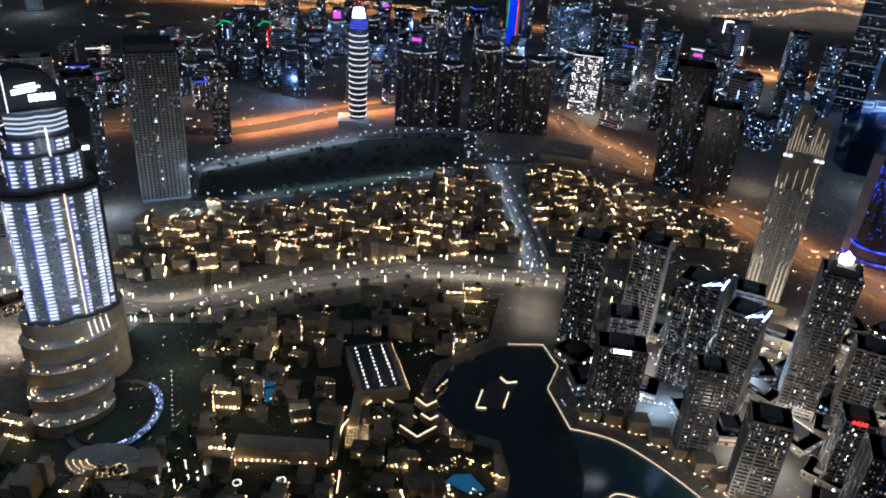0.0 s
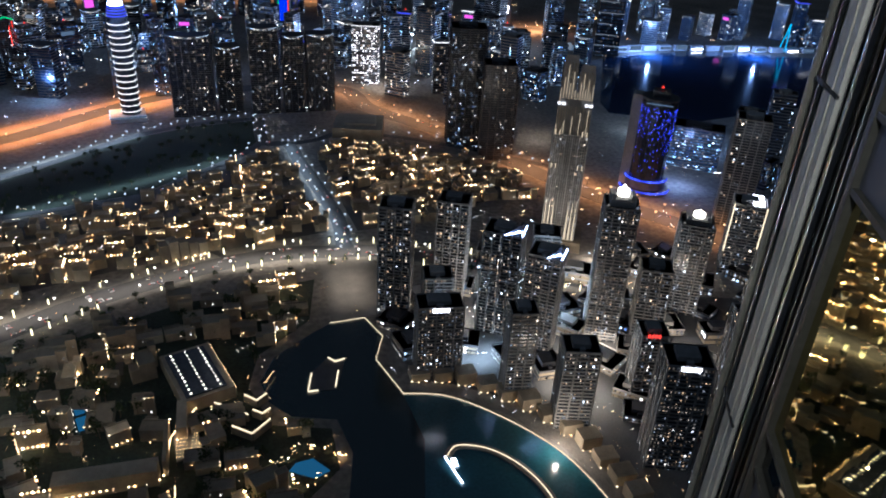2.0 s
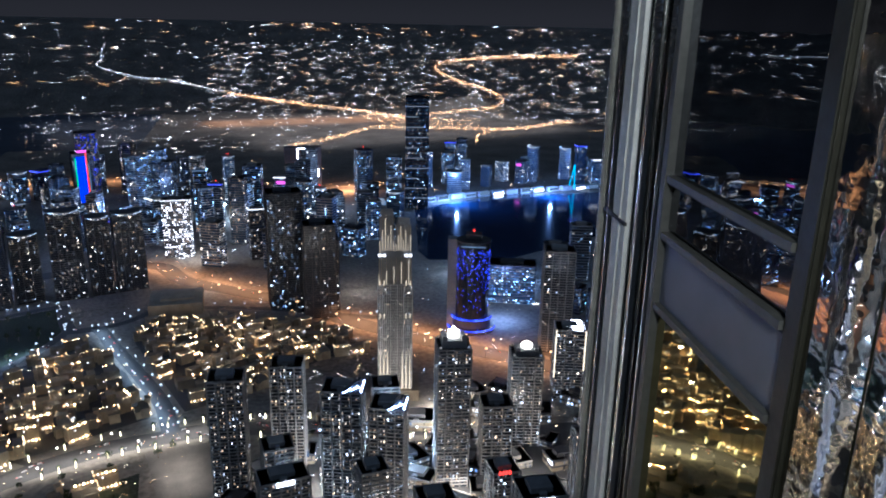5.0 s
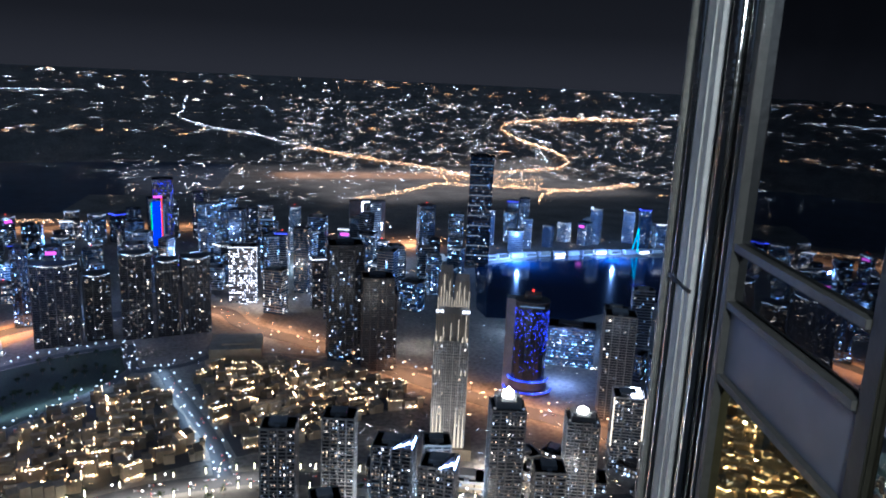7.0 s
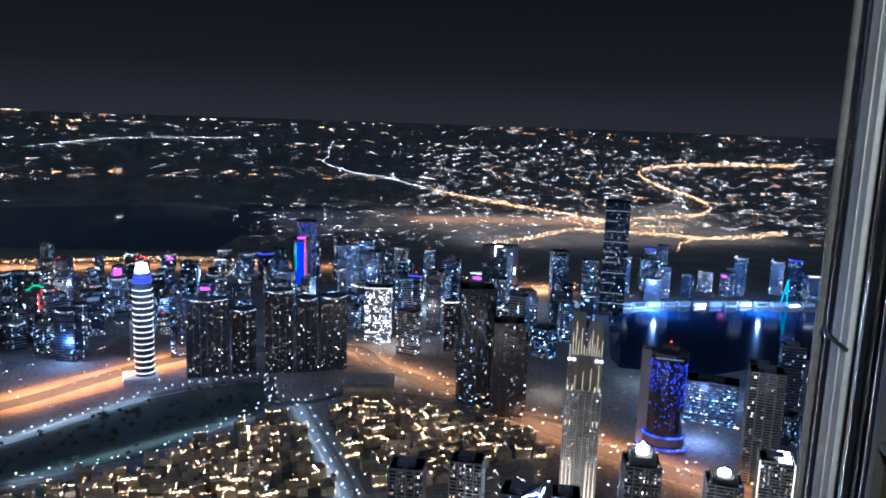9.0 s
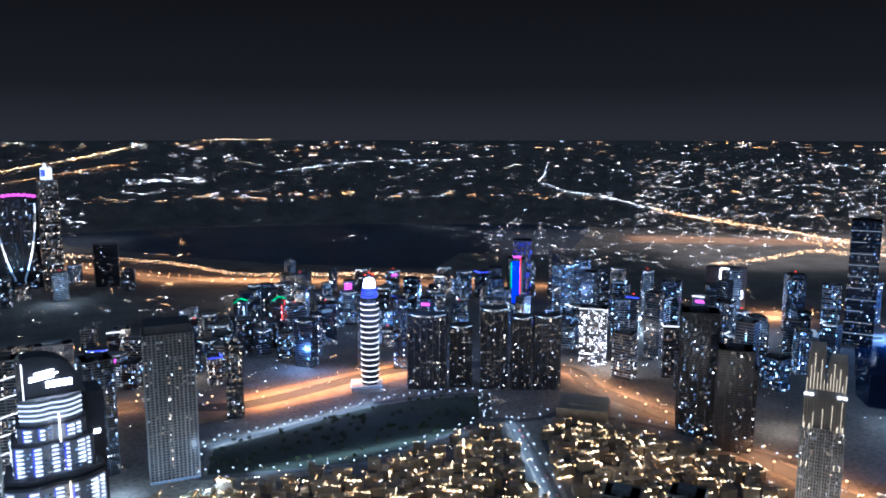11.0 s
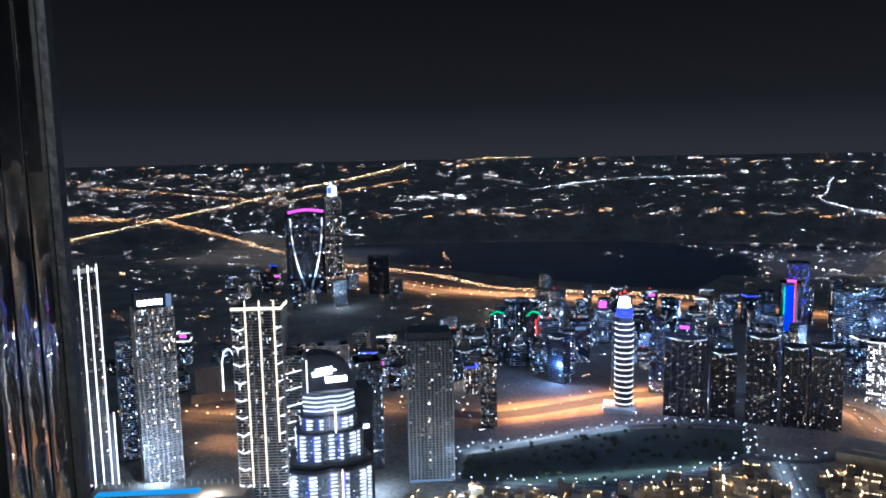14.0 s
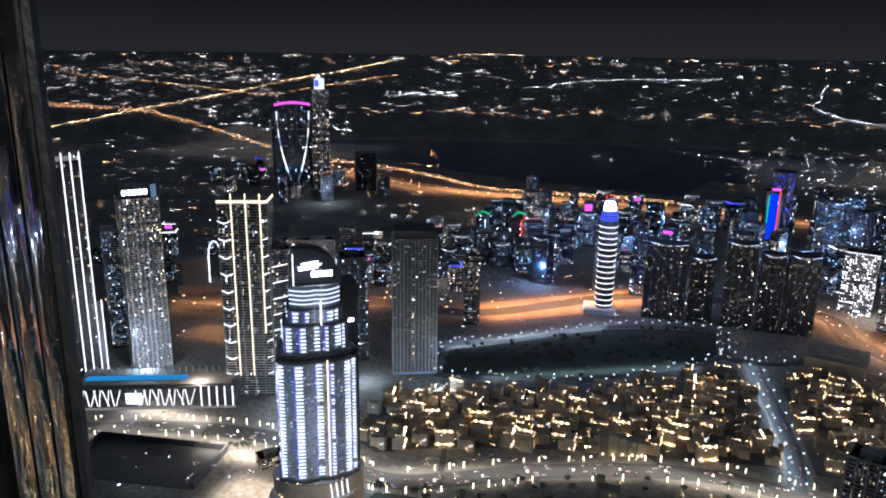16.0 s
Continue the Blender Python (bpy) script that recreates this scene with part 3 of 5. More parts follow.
# gold-lit tapering tower
lit = tower("tall stepped tower with warm floodlit ribs", 379, 755, 41, 38, 150, 0, lit=.3, bay=2.6, piers=1, seed=64, wall=CONCRETE, crown="none")
# warm wash on the ribs and base, put into glowing strips and wedges
WARM_WASH = glow("warm_wash_glow", [(1, .84, .58), (1, .76, .46)], 1.3, .7)
for x0, x1, z0, z1, y0 in ((-19, 19, 150, 186, -17), (-18, -2, 186, 236, -15), (1, 18, 186, 226, -15)):
    part("upper_shaft", Geo().box(x0, y0, z0, x1, 16, z1 - 6).prism([(x0, y0), (x1, y0), (x1, 16), (x0, 16)], z1 - 6, z1 + 6, [(x0 + 2, y0 + 1), (x1 - 1, y0 + 1), (x1 - 1, y0 + 4), (x0 + 2, y0 + 4)]), CONCRETE, lit)
    n = round((x1 - x0) / 3)
    for k in range(n + 1):
        xx = x0 + (x1 - x0) * k / n
        part("rib", Geo().box(xx - .35, y0 - .7, z0, xx + .35, y0, z1 - 2), SANDSTONE, lit)
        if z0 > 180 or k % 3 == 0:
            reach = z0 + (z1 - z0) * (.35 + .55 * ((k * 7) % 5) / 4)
            part("rib_wash_strip", Geo().box(xx - .25, y0 - 1.0, z0 + 1, xx + .25, y0 - .71, reach), WARM_WASH, lit, "glowing strip, warm wash on a rib")
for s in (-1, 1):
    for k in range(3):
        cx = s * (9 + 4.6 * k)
        # upward wash of light shaped as a tapering glowing wedge
        part("base_wash_wedge", Geo().prism([(cx - 1.2, -20.6), (cx + 1.2, -20.6), (cx + 1.2, -19.8), (cx - 1.2, -19.8)], 14, 66, [(cx - .08, -20.6), (cx + .08, -20.6), (cx + .08, -19.8), (cx - .08, -19.8)]), WARM_WASH, lit, "glowing wedge, upward wash at the base")
    for z, e in ((186, 4), (150, 1.2), (108, 1.0)):
        for q in (13, 18):
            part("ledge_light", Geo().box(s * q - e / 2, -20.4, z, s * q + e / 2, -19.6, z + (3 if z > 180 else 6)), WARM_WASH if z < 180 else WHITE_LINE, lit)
part("podium", Geo().box(-30, -26, 0, 30, 20, 14), SANDSTONE, lit)

# blue LED tower
blue = thing("round_tower", "rounded dark tower sprinkled with blue lights", "building", facing(568, 878, 26))
part("shaft", Geo().prism(circle(25, 20, squash=.9), 0, 140), DARKGLASS, blue)
part("side_shaft", Geo().box(-38, -2, 0, -24, 18, 142), CONCRETE, blue)
part("roof_slab", Geo().prism(circle(26, 20, squash=.9), 140, 143).box(-12, -8, 143, 12, 10, 152), DARKMETAL, blue)
g, rnd = Geo(), random.Random(5)
for k in range(420):
    a, z = rnd.uniform(-2.9, -.2), rnd.uniform(30, 132)
    if rnd.random() < (.12 + .88 * min(1, max(0, (z - 70 + (a + 1.5) * 14) / 30))):
        g.dot(25.3 * math.cos(a), 22.8 * math.sin(a), z, .75)
part("blue_lighting", g, BLUE_LINE, blue, "blue lamps scattered over the glass", "stuff")
for z, r in ((6, 36), (22, 30)):
    g = Geo()
    for k in range(46):
        a = -math.pi * (k + .5) / 46
        g.dot(r * math.cos(a), r * .8 * math.sin(a), z, 1.1, 2)
    part("podium_tier", Geo().prism(circle(r - 1, 24, squash=.8), 0 if z < 10 else 8, z - 1), DARKMETAL, blue)
    part("ring_lighting", g, BLUE_LINE, blue, "ring of blue lamps", "stuff")
part("roof_strip_light", Geo().box(-18, -23.2, 136.5, 18, -22.7, 138), WIN_COOL, blue)
part("warning_lamp", Geo().dot(0, 0, 156, 2), RED, blue)

office = tower("wide office block with green-blue lit floors", 698, 958, 78, 40, 66, 0, lit=.55, fh=4.5, seed=66, skin=BLUEGLASS, win=WIN_BLUE, piers=0, wall=DARKMETAL, win_h=.25, win_w=.9)
tower("tall unlit concrete tower", 640, 771, 42, 36, 150, 6, lit=.03, seed=67, wall=CONCRETE)
tower("floodlit crowned residential tower", 344, 562, 32, 32, 152, 8, lit=.25, bay=3, seed=68, crown="steps")
tower("floodlit crowned residential tower", 454, 591, 34, 32, 108, 8, lit=.25, bay=3, seed=69, crown="steps")
lined = tower("dark tower outlined in warm light", 567, 654, 36, 32, 92, 8, lit=.15, seed=70)
for s in (-1, 1):
    part("outline_light", Geo().box(s * 18 - .6, -17, 30, s * 18 + .6, -16.2, 93), GOLD_LINE, lined)
part("roof_light", Geo().box(2, -14, 93, 14, 12, 96), SIGN, lined)
for k, (x, y, w, h) in enumerate(((244, 594, 38, 116), (269, 548, 32, 114))):
    t = tower("residential tower with dazzling roof-edge lights", x, y, w, 30, h, -10, lit=.2, bay=3, seed=71 + k)
    part("roof_fin", Geo().prism([(3, -15.6), (w / 2, -15.6), (w / 2, 0), (3, 0)], h + 1.4, h + 12, [(w / 2 - 3, -12), (w / 2 - 1, -12), (w / 2 - 1, -4), (w / 2 - 3, -4)]), DARKMETAL, t, "dark slanting roof fin")
    for j in range(7):
        part("roof_light", Geo().bar((3 + (w / 2 - 3) * j / 7, -16, h + 1.2 + .9 * j), (3 + (w / 2 - 3) * (j + .8) / 7, -16, h + 2.0 + .9 * j + j % 3), .42), BEACON, t, "dazzling white edge light")
    part("roof_light", Geo().bar((w / 2 + .3, -15, h + 1.8), (w / 2 + .3, 9, h + 1.8), .4), BEACON, t)
for k, (x, y, w, d, h, n) in enumerate(((149, 647, 33, 28, 126, "grey twin residential tower"), (212, 659, 32, 28, 121, "grey twin residential tower"), (165, 538, 42, 26, 78, "mid-rise block with a roof sign"),
        (227, 494, 24, 24, 93, "slim residential tower by the promenade"), (260, 446, 30, 26, 83, "residential tower by the promenade"), (341, 468, 25, 26, 72, "tower with a red roof sign"), (317, 386, 36, 30, 106, "dark residential tower with a roof sign"),
        (420, 440, 34, 30, 96, "brown residential tower"), (385, 545, 30, 28, 88, "pale residential tower"), (310, 640, 28, 28, 84, "plain residential tower"), (180, 600, 28, 26, 70, "residential block"), (395, 330, 38, 30, 120, "dark residential tower"), (480, 500, 34, 30, 110, "residential tower"))):
    t = tower(n + " with lit windows", x, y, w, d, h, (-8, -8, 10, 15, 15, 20, 20, 25, 10, 5, 8, 30, 15)[k], lit=.2, bay=3, seed=80 + k)
    if k in (2, 6):
        bars_sign(t, -8, 8, -d / 2 - .6, h - 3, 3.5, SIGN, 5)
    if k == 5:
        bars_sign(t, -8, 4, -d / 2 - .6, h, 3.5, RED, 4)

# hotel tower with a blade crown, on a curved podium
hotel = thing("hotel_tower", "curved white-lit hotel tower with a blade crown", "building", facing(-309, 536, 20, 6))


def lobe(w, d, n=20):
    """A plan with two bulging bays towards the front."""
    front = []
    for k in range(n + 1):
        u = k / n
        front.append((-w / 2 + w * u, -d / 2 * (0.50 + .32 * math.sin(math.pi * u) + .18 * abs(math.sin(2 * math.pi * u)))))
    return front + [(w / 2 * .9, d / 2), (-w / 2 * .9, d / 2)]


def front_at(c, d):
    u = c + .5
    return -d / 2 * (0.50 + .32 * math.sin(math.pi * u) + .18 * abs(math.sin(2 * math.pi * u)))


rnd = random.Random(9)
for z0, z1, w, d in ((74, 188, 69, 44), (196, 222, 57, 38), (222, 236, 48, 34)):
    part("tower_shaft", Geo().prism(lobe(w, d), z0, z1), HOTELWALL, hotel)
for z0, z1, w, d in ((188, 191, 72, 47), (193, 196, 70, 45), (221, 223, 58, 39), (235, 237, 49, 35), (72, 75, 74, 50)):
    part("cornice", Geo().prism(lobe(w, d), z0, z1), DARKMETAL, hotel)
part("recess", Geo().prism(lobe(64, 40), 191, 193), DARKGLASS, hotel)
for z0, z1, w, d, cols in ((77, 186, 69, 44, ((-.458, .075), (-.244, .09), (.012, .078), (.175, .035), (.37, .08), (.462, .045))),
                           (198, 220, 57, 38, ((-.41, .09), (-.21, .08), (.0, .085), (.15, .04), (.32, .09), (.41, .045))),
                           (225, 235, 48, 34, ((-.36, .10), (-.16, .06), (.25, .10), (.37, .06)))):
    for c, cw in cols:
        x0, x1, yy = w * (c - cw / 2), w * (c + cw / 2), front_at(c, d)
        g, z = Geo(), z0
        while z < z1 - 1:
            if rnd.random() < .96:
                g.box(x0, yy - 1.2, z, x1, yy + 1.5, z + 1.15)
            z += 3.35
        part("balcony_lighting", g, HOTEL_LINE, hotel, "stack of white balcony lights", "stuff")
        part("pier", Geo().box(x1 + .5, yy - 1.4, z0 - 2, x1 + 1.2, yy + 3, z1 + 1), CONCRETE, hotel)
        part("blue_strip_light", Geo().box(x0 - 1.0, yy - .8, z0, x0 - .6, yy + .5, z1), BLUE_LINE, hotel)
    g = Geo()
    for c in (-.40, -.36, -.33, -.30, -.17, -.13, -.09, -.05, .07, .10, .21, .25, .29):
        z = z0
        while z < z1 - 2:
            if rnd.random() < .55:
                x0, yy = w * c, front_at(c, d)
                g.box(x0 - .7, yy - .3, z + .4, x0 + .7, yy + 1, z + 1.7)
            z += 3.35
    part("window_lighting", g, DIM_BLUE, hotel, "small dim room lights", "stuff")
    g, z = Geo(), z0
    while z < z1 - 1:
        for sx in (-1, 1):
            for j in range(4):
                if rnd.random() < .5:
                    yy = -6 + 7 * j
                    g.box(sx * w * .49 - .6, yy, z, sx * w * .49 + .6, yy + 2.5, z + 1.2)
        z += 3.35
    part("side_window_lighting", g, HOTEL_LINE, hotel, "room lights on the flanks", "stuff")
part("centre_light", Geo().box(69 * .108, -23.8, 77, 69 * .108 + .7, -20, 190), GOLD_LINE, hotel, "vertical warm light line")
part("centre_light", Geo().box(3.6, -20.5, 222, 4.4, -16, 244), WHITE_LINE, hotel, "vertical white light line")
part("drum", Geo().prism(lobe(43, 32), 237, 256), HOTELWALL, hotel)
for k in range(4):
    part("drum_light", Geo().prism(lobe(44, 33)[:21] + [(20, -2), (-20, -2)], 240 + 3.9 * k, 241.2 + 3.9 * k), HOTEL_LINE, hotel, "white band of light round the drum")
g = Geo()
top = [(-17, 256), (-17, 287), (-10, 289), (-2, 288), (8, 285), (16, 278), (22, 268), (25, 256)]
n = len(top)
g.v += [(x, -8, z) for x, z in top] + [(x, 10, z) for x, z in top]
g.f += [tuple(range(n - 1, -1, -1)), tuple(range(n, 2 * n))] + [(i, (i + 1) % n, n + (i + 1) % n, n + i) for i in range(n)]
part("blade_crown", g, DARKMETAL, hotel, "grey rounded blade crown")
part("blade_light", Geo().box(-18, -8.6, 256, -17.2, -7.8, 284), WHITE_LINE, hotel, "vertical white light line")
bars_sign(hotel, -2, 17, -8.4, 263, 5, SIGN, 5)
part("sign", Geo().bar((-13, -8.5, 272), (7, -8.5, 274), .6).bar((-13, -8.5, 269.5), (4, -8.5, 271.5), .6).bar((-10, -8.5, 275), (4, -8.5, 276.5), .5), SIGN, hotel)
part("rear_wing", Geo().box(20, 6, 0, 40, 34, 250), DARKMETAL, hotel, "dark rear slab of the tower")
part("rear_light", Geo().box(27, 5.2, 214, 36, 5.9, 217), SIGN, hotel)
for r, cx, cy, z0, z1 in ((42, 0, 2, 56, 72), (40, -6, -8, 40, 56), (37, -12, -24, 26, 40), (34, -17, -44, 13, 26), (32, -20, -62, 0, 13)):
    part("podium_tier", Geo().prism(circle(r, 40, cx, cy, .66), z0 if z0 < 56 else 0, z1), SANDSTONE, hotel)
    part("podium_ledge", Geo().prism(circle(r + 1.2, 40, cx, cy, .66), z1 - .9, z1 + .3), CONCRETE, hotel)
    g = Geo()
    for j in range(60):
        a = rnd.uniform(0, math.tau)
        q = r * rnd.choice((1.01, .9, .8))
        g.dot(cx + q * math.cos(a), cy + q * .66 * math.sin(a), z1 + 1.2, rnd.choice((.25, .35, .5)))
    part("terrace_lighting", g, DOT_WARM, hotel, "", "stuff")
for k in range(4):
    part("fin_light", Geo().bar((11 + 5.2 * k, -27 - 5 + 3.0 * k, 30), (7 + 5.2 * k, -27 + 2.0 * k, 71), .6), WHITE_LINE, hotel, "slanting white fin light")

# ---------- roads, park and water ----------
def water(name, colour, rough, wave, height):
    m = surface(name, colour, rough, scale=0.02, fine=wave, vary=0.3, bump=height)
    m.node_tree.nodes["Principled BSDF"].inputs["Specular IOR Level"].default_value = 1.0
    return m


LAKE = water("dark_lake_water", (0.010, 0.028, 0.034), 0.16, 0.25, 0.25)
TEAL = water("lit_teal_water", (0.02, 0.09, 0.12), 0.16, 0.35, 0.25)
LAGOON = surface("dark_wetland", (0.035, 0.05, 0.085), 0.6, scale=0.004, fine=0.03, vary=0.5, bump=0)

BOULEVARD = smooth([(-800, 600), (-678, 641), (-577, 682), (-467, 698), (-390, 683), (-330, 664), (-280, 667), (-228, 694), (-173, 728), (-113, 756), (-35, 786), (40, 800), (102, 795), (157, 786), (260, 740), (420, 650)])
STREET = smooth([(120, 805), (123, 879), (110, 982), (94, 1083), (83, 1151), (46, 1169), (45, 1279)])
PARK_SOUTH = smooth([(46, 1169), (5, 1112), (-70, 1042), (-131, 990), (-277, 955), (-352, 940)])
PARK_NORTH = smooth([(-352, 940), (-368, 1043), (-281, 1106), (-186, 1189), (-143, 1225), (-60, 1262), (45, 1279)])
STREET_EAST = smooth([(83, 1151), (130, 1165), (190, 1190), (330, 1120), (500, 980)])
ORANGE_ROADS = [([(-1500, 2610), (-1410, 2562), (-917, 2316), (-625, 2233), (-164, 2289), (80, 2251), (420, 2150)], 46),
                ([(-1000, 1010), (-899, 1045), (-791, 1062), (-692, 1128), (-536, 1208), (-362, 1216), (-103, 1423), (192, 1438), (247, 1307), (362, 1149), (415, 1039), (504, 884), (611, 733), (680, 560)], 36),
                ([(480, 1800), (649, 1855), (794, 1891), (860, 1850), (1050, 1960)], 34), ([(-1180, 1500), (-900, 1430), (-760, 1560), (-560, 1900), (-560, 2240)], 24)]


def road(name, line, width, z, label, mat=ASPHALT):
    return solid(name, ribbon(line, width, -.3, z), mat, label, "road", "structure")


road("road_boulevard", BOULEVARD, 30, .06, "curving boulevard of dark asphalt under street lamps")
road("pavement_boulevard", BOULEVARD, 46, .03, "pale paved footways along the boulevard", PAVING)
road("road_street", STREET, 20, .10, "straight street of asphalt between the low houses")
road("road_park_south", PARK_SOUTH, 13, .14, "park road of asphalt")
road("road_park_north", PARK_NORTH, 14, .14, "park road of asphalt")
road("road_street_east", STREET_EAST, 13, .12, "side street of asphalt")
for line, w in ORANGE_ROADS:
    road("road_highway", smooth(line), w, .18, "broad highway lit orange by sodium lamps")
for a, b in (((-10, 790), (-200, 980)), ((-250, 700), (-330, 900)), ((160, 880), (330, 960)), ((-120, 600), (-150, 730))):
    road("road_lane", smooth([a, ((a[0] + b[0]) / 2 + 8, (a[1] + b[1]) / 2 + 6), b]), 7, .05, "narrow lane between low houses")
solid("park", flat([(-340, 950), (-270, 962), (-131, 996), (-70, 1048), (5, 1118), (40, 1175), (36, 1270), (-60, 1252), (-143, 1216), (-186, 1180), (-275, 1100), (-358, 1035)], -.4, .02), LAWN, "dark unlit park lawn with trees", "park", "structure")
solid("sand_lot", flat([(-380, 1262), (-304, 1324), (-106, 1468), (-96, 1372), (-170, 1290), (-246, 1237), (-344, 1169), (-430, 1120), (-520, 1160)], -.4, .04), surface("sand_lot_sand", (0.36, 0.26, 0.18), .95, scale=.03, fine=.4, vary=.5), "bare sandy lot under orange lamps", "ground", "structure")
solid("plaza", flat([(86, 770), (150, 772), (140, 652), (82, 650)], -.4, .08), PAVING, "pale paved waterside plaza", "pavement", "structure")
LAKE_EDGE = [(80, 645), (117, 648), (129, 612), (115, 576), (130, 521)]
PROMENADE = smooth([(130, 521), (167, 510), (200, 482), (231, 443), (250, 405), (262, 350), (262, 290)])
LAKE_POLY = LAKE_EDGE + [(150, 500), (135, 460), (120, 400), (110, 300), (40, 300), (62, 410), (73, 458), (66, 500), (28, 512), (10, 535), (4, 565), (20, 600), (60, 632)]
FOUNTAIN_POLY = PROMENADE + [(110, 300), (120, 400), (135, 460)]
solid("water_lake", flat(LAKE_POLY, -.5, .03), LAKE, "dark still lake water", "water", "structure")
solid("water_fountain_lake", flat(FOUNTAIN_POLY, -.5, .06), TEAL, "teal lit fountain lake water", "water", "structure")
solid("water_bay", flat([(700, 1290), (862, 1610), (1145, 1640), (1500, 1520), (1750, 1250), (1300, 1160), (1120, 1215), (827, 1159), (690, 1230)], -.5, .05), water("bay_water", (0.012, 0.03, 0.075), .10, .06, .5), "dark blue bay water with long reflections", "water", "structure")
g = Geo()
lag = [place(a, d)[:2] for a, d in ((-29, 6.75), (-20, 6.75), (-8, 6.75), (4, 6.75), (10, 6.9), (8, 9.2), (0, 9.0), (-2, 10.2), (-14, 9.6), (-22, 8.6), (-28, 7.6))]
solid("water_lagoon", flat(lag, -.5, .04), LAGOON, "dark unlit lagoon and wetland", "water", "structure")

# kerb lights of the lake
for line, mat, r, name in ((LAKE_EDGE, GOLD_LINE, .28, "quay_light"), (PROMENADE, DOT_WARM, .3, "promenade_light")):
    t = thing(name, "warm light strip along the lake edge", "light strip")
    for a, b in zip(line, line[1:]):
        part("light_strip", Geo().bar((*a, 1.0), (*b, 1.0), r), GOLD_LINE, t)
t = solid("promenade", ribbon([(x + 8, y + 9) for x, y in PROMENADE], 14, -.3, .5), PAVING, "paved lakeside promenade", "pavement", "structure")
hexa = thing("floating_stage", "dark floating stage edged with warm lights", "stage")
part("deck", flat([(53, 569), (70, 588), (85, 580), (72, 540), (47, 542)], .05, .6), DARKMETAL, hexa)
for a, b in (((46, 543), (52, 567)), ((46, 541), (55, 541)), ((71, 543), (77, 566)), ((70, 588), (76, 580)), ((76, 580), (86, 583))):
    part("edge_light", Geo().bar((*a, 1.2), (*b, 1.2), .7), GOLD_LINE, hexa)
pier = thing("fountain_pier", "curved white-lit pier in the fountain lake", "pier")
line = smooth([(148, 436), (160, 446), (185, 436), (205, 412), (216, 380), (216, 340)])
part("deck", ribbon(line, 7, .1, 1.2), PAVING, pier)
for a, b in zip(line, line[1:]):
    part("light_strip", Geo().bar((*a, 1.7), (*b, 1.7), .4), GOLD_LINE, pier)
# flood of white light shaped as a glowing slab and bar
part("lamp", Geo().box(150, 424, 1, 154, 432, 2).bar((146, 436, 1.4), (152, 405, 1.4), .6), SIGN, pier, "glowing slab for the white flood of light")


# ---------- low houses ----------
def house(kind, rnd, lamps=True, big=1.0):
    """A low block of joined wings with parapets, wind tower and wall lamps."""
    t = thing("low_house", "sand-coloured low house with parapets and warm wall lamps", "house", group="old town houses")
    w, d, h = rnd.uniform(15, 24) * big, rnd.uniform(13, 20) * big, rnd.choice((8, 11, 14, 18))
    blocks = [(-w / 2, -d / 2, w / 2, d / 2 * .3, h), (-w / 2, d / 2 * .3, w * rnd.uniform(-.1, .2), d / 2, h * .75)]
    if kind % 2:
        blocks.append((w * .25, -d / 2 - 4, w / 2 + 3, -d / 2 + 2, h * 1.35))
    for x0, y0, x1, y1, z in blocks:
        part("wing", Geo().box(x0, y0, 0, x1, y1, z).box(x0 - .3, y0 - .3, z, x1 + .3, y0 + .3, z + 1.1).box(x0 - .3, y1 - .3, z, x1 + .3, y1 + .3, z + 1.1)
             .box(x0 - .3, y0 + .3, z, x0 + .3, y1 - .3, z + 1.1).box(x1 - .3, y0 + .3, z, x1 + .3, y1 - .3, z + 1.1), SANDSTONE, t)
    g = Geo()
    for k in range(rnd.randint(2, 6)):
        x0, y0, x1, y1, z = rnd.choice(blocks)
        xx, zz = rnd.uniform(x0 + 1, x1 - 2), rnd.uniform(2, z - 3)
        g.quad((xx, y0 - .05, zz), (xx + 1.2, y0 - .05, zz), (xx + 1.2, y0 - .05, zz + 1.6), (xx, y0 - .05, zz + 1.6))
    part("window_lighting", g, WIN_WARM, t, "", "stuff")
    g = Geo()
    for run in range(rnd.choice((1, 2, 2, 3, 4)) if lamps else rnd.choice((0, 1, 1))):
        x0, y0, x1, y1, z = rnd.choice(blocks)
        zz = rnd.choice((3.0, z + 1.5, z + 1.5))
        a, b = rnd.choice((((x0, y0 - .6), (x1, y0 - .6)), ((x0, y0 - .6), (x1, y0 - .6)), ((x0 - .6, y0), (x0 - .6, y1)), ((x1 + .6, y0), (x1 + .6, y1))))
        n = max(2, int(math.hypot(b[0] - a[0], b[1] - a[1]) / 3.4))
        for k in range(n + 1):
            if rnd.random() < .8:
                g.dot(a[0] + (b[0] - a[0]) * k / n, a[1] + (b[1] - a[1]) * k / n, zz, rnd.choice((.5, .7, .9, 1.2)))
    part("wall_lighting", g, DOT_WARM, t, "", "stuff")
    return t


rnd = random.Random(21)
OLD_TOWN = [(-380, 735), (-335, 712), (-261, 755), (-121, 800), (60, 838), (104, 846), (98, 980), (60, 1120), (-134, 985), (-297, 905), (-382, 850)]
OLD_EAST = [(143, 842), (200, 850), (350, 905), (420, 900), (389, 985), (314, 1085), (159, 1145), (122, 1090)]
SOUK = [(-300, 640), (-207, 650), (-70, 712), (75, 735), (60, 655), (5, 605), (-6, 560), (10, 505), (60, 490), (60, 442), (20, 405), (-151, 385), (-330, 395), (-345, 480)]
solid("ground_gardens", flat(SOUK, -.4, .015), LAWN, "dark planted garden ground between low houses", "ground", "structure")
for poly in (OLD_TOWN, OLD_EAST):
    solid("ground_lanes", flat(poly, -.4, .012), ASPHALT, "dark paved lanes between low houses", "ground", "structure")
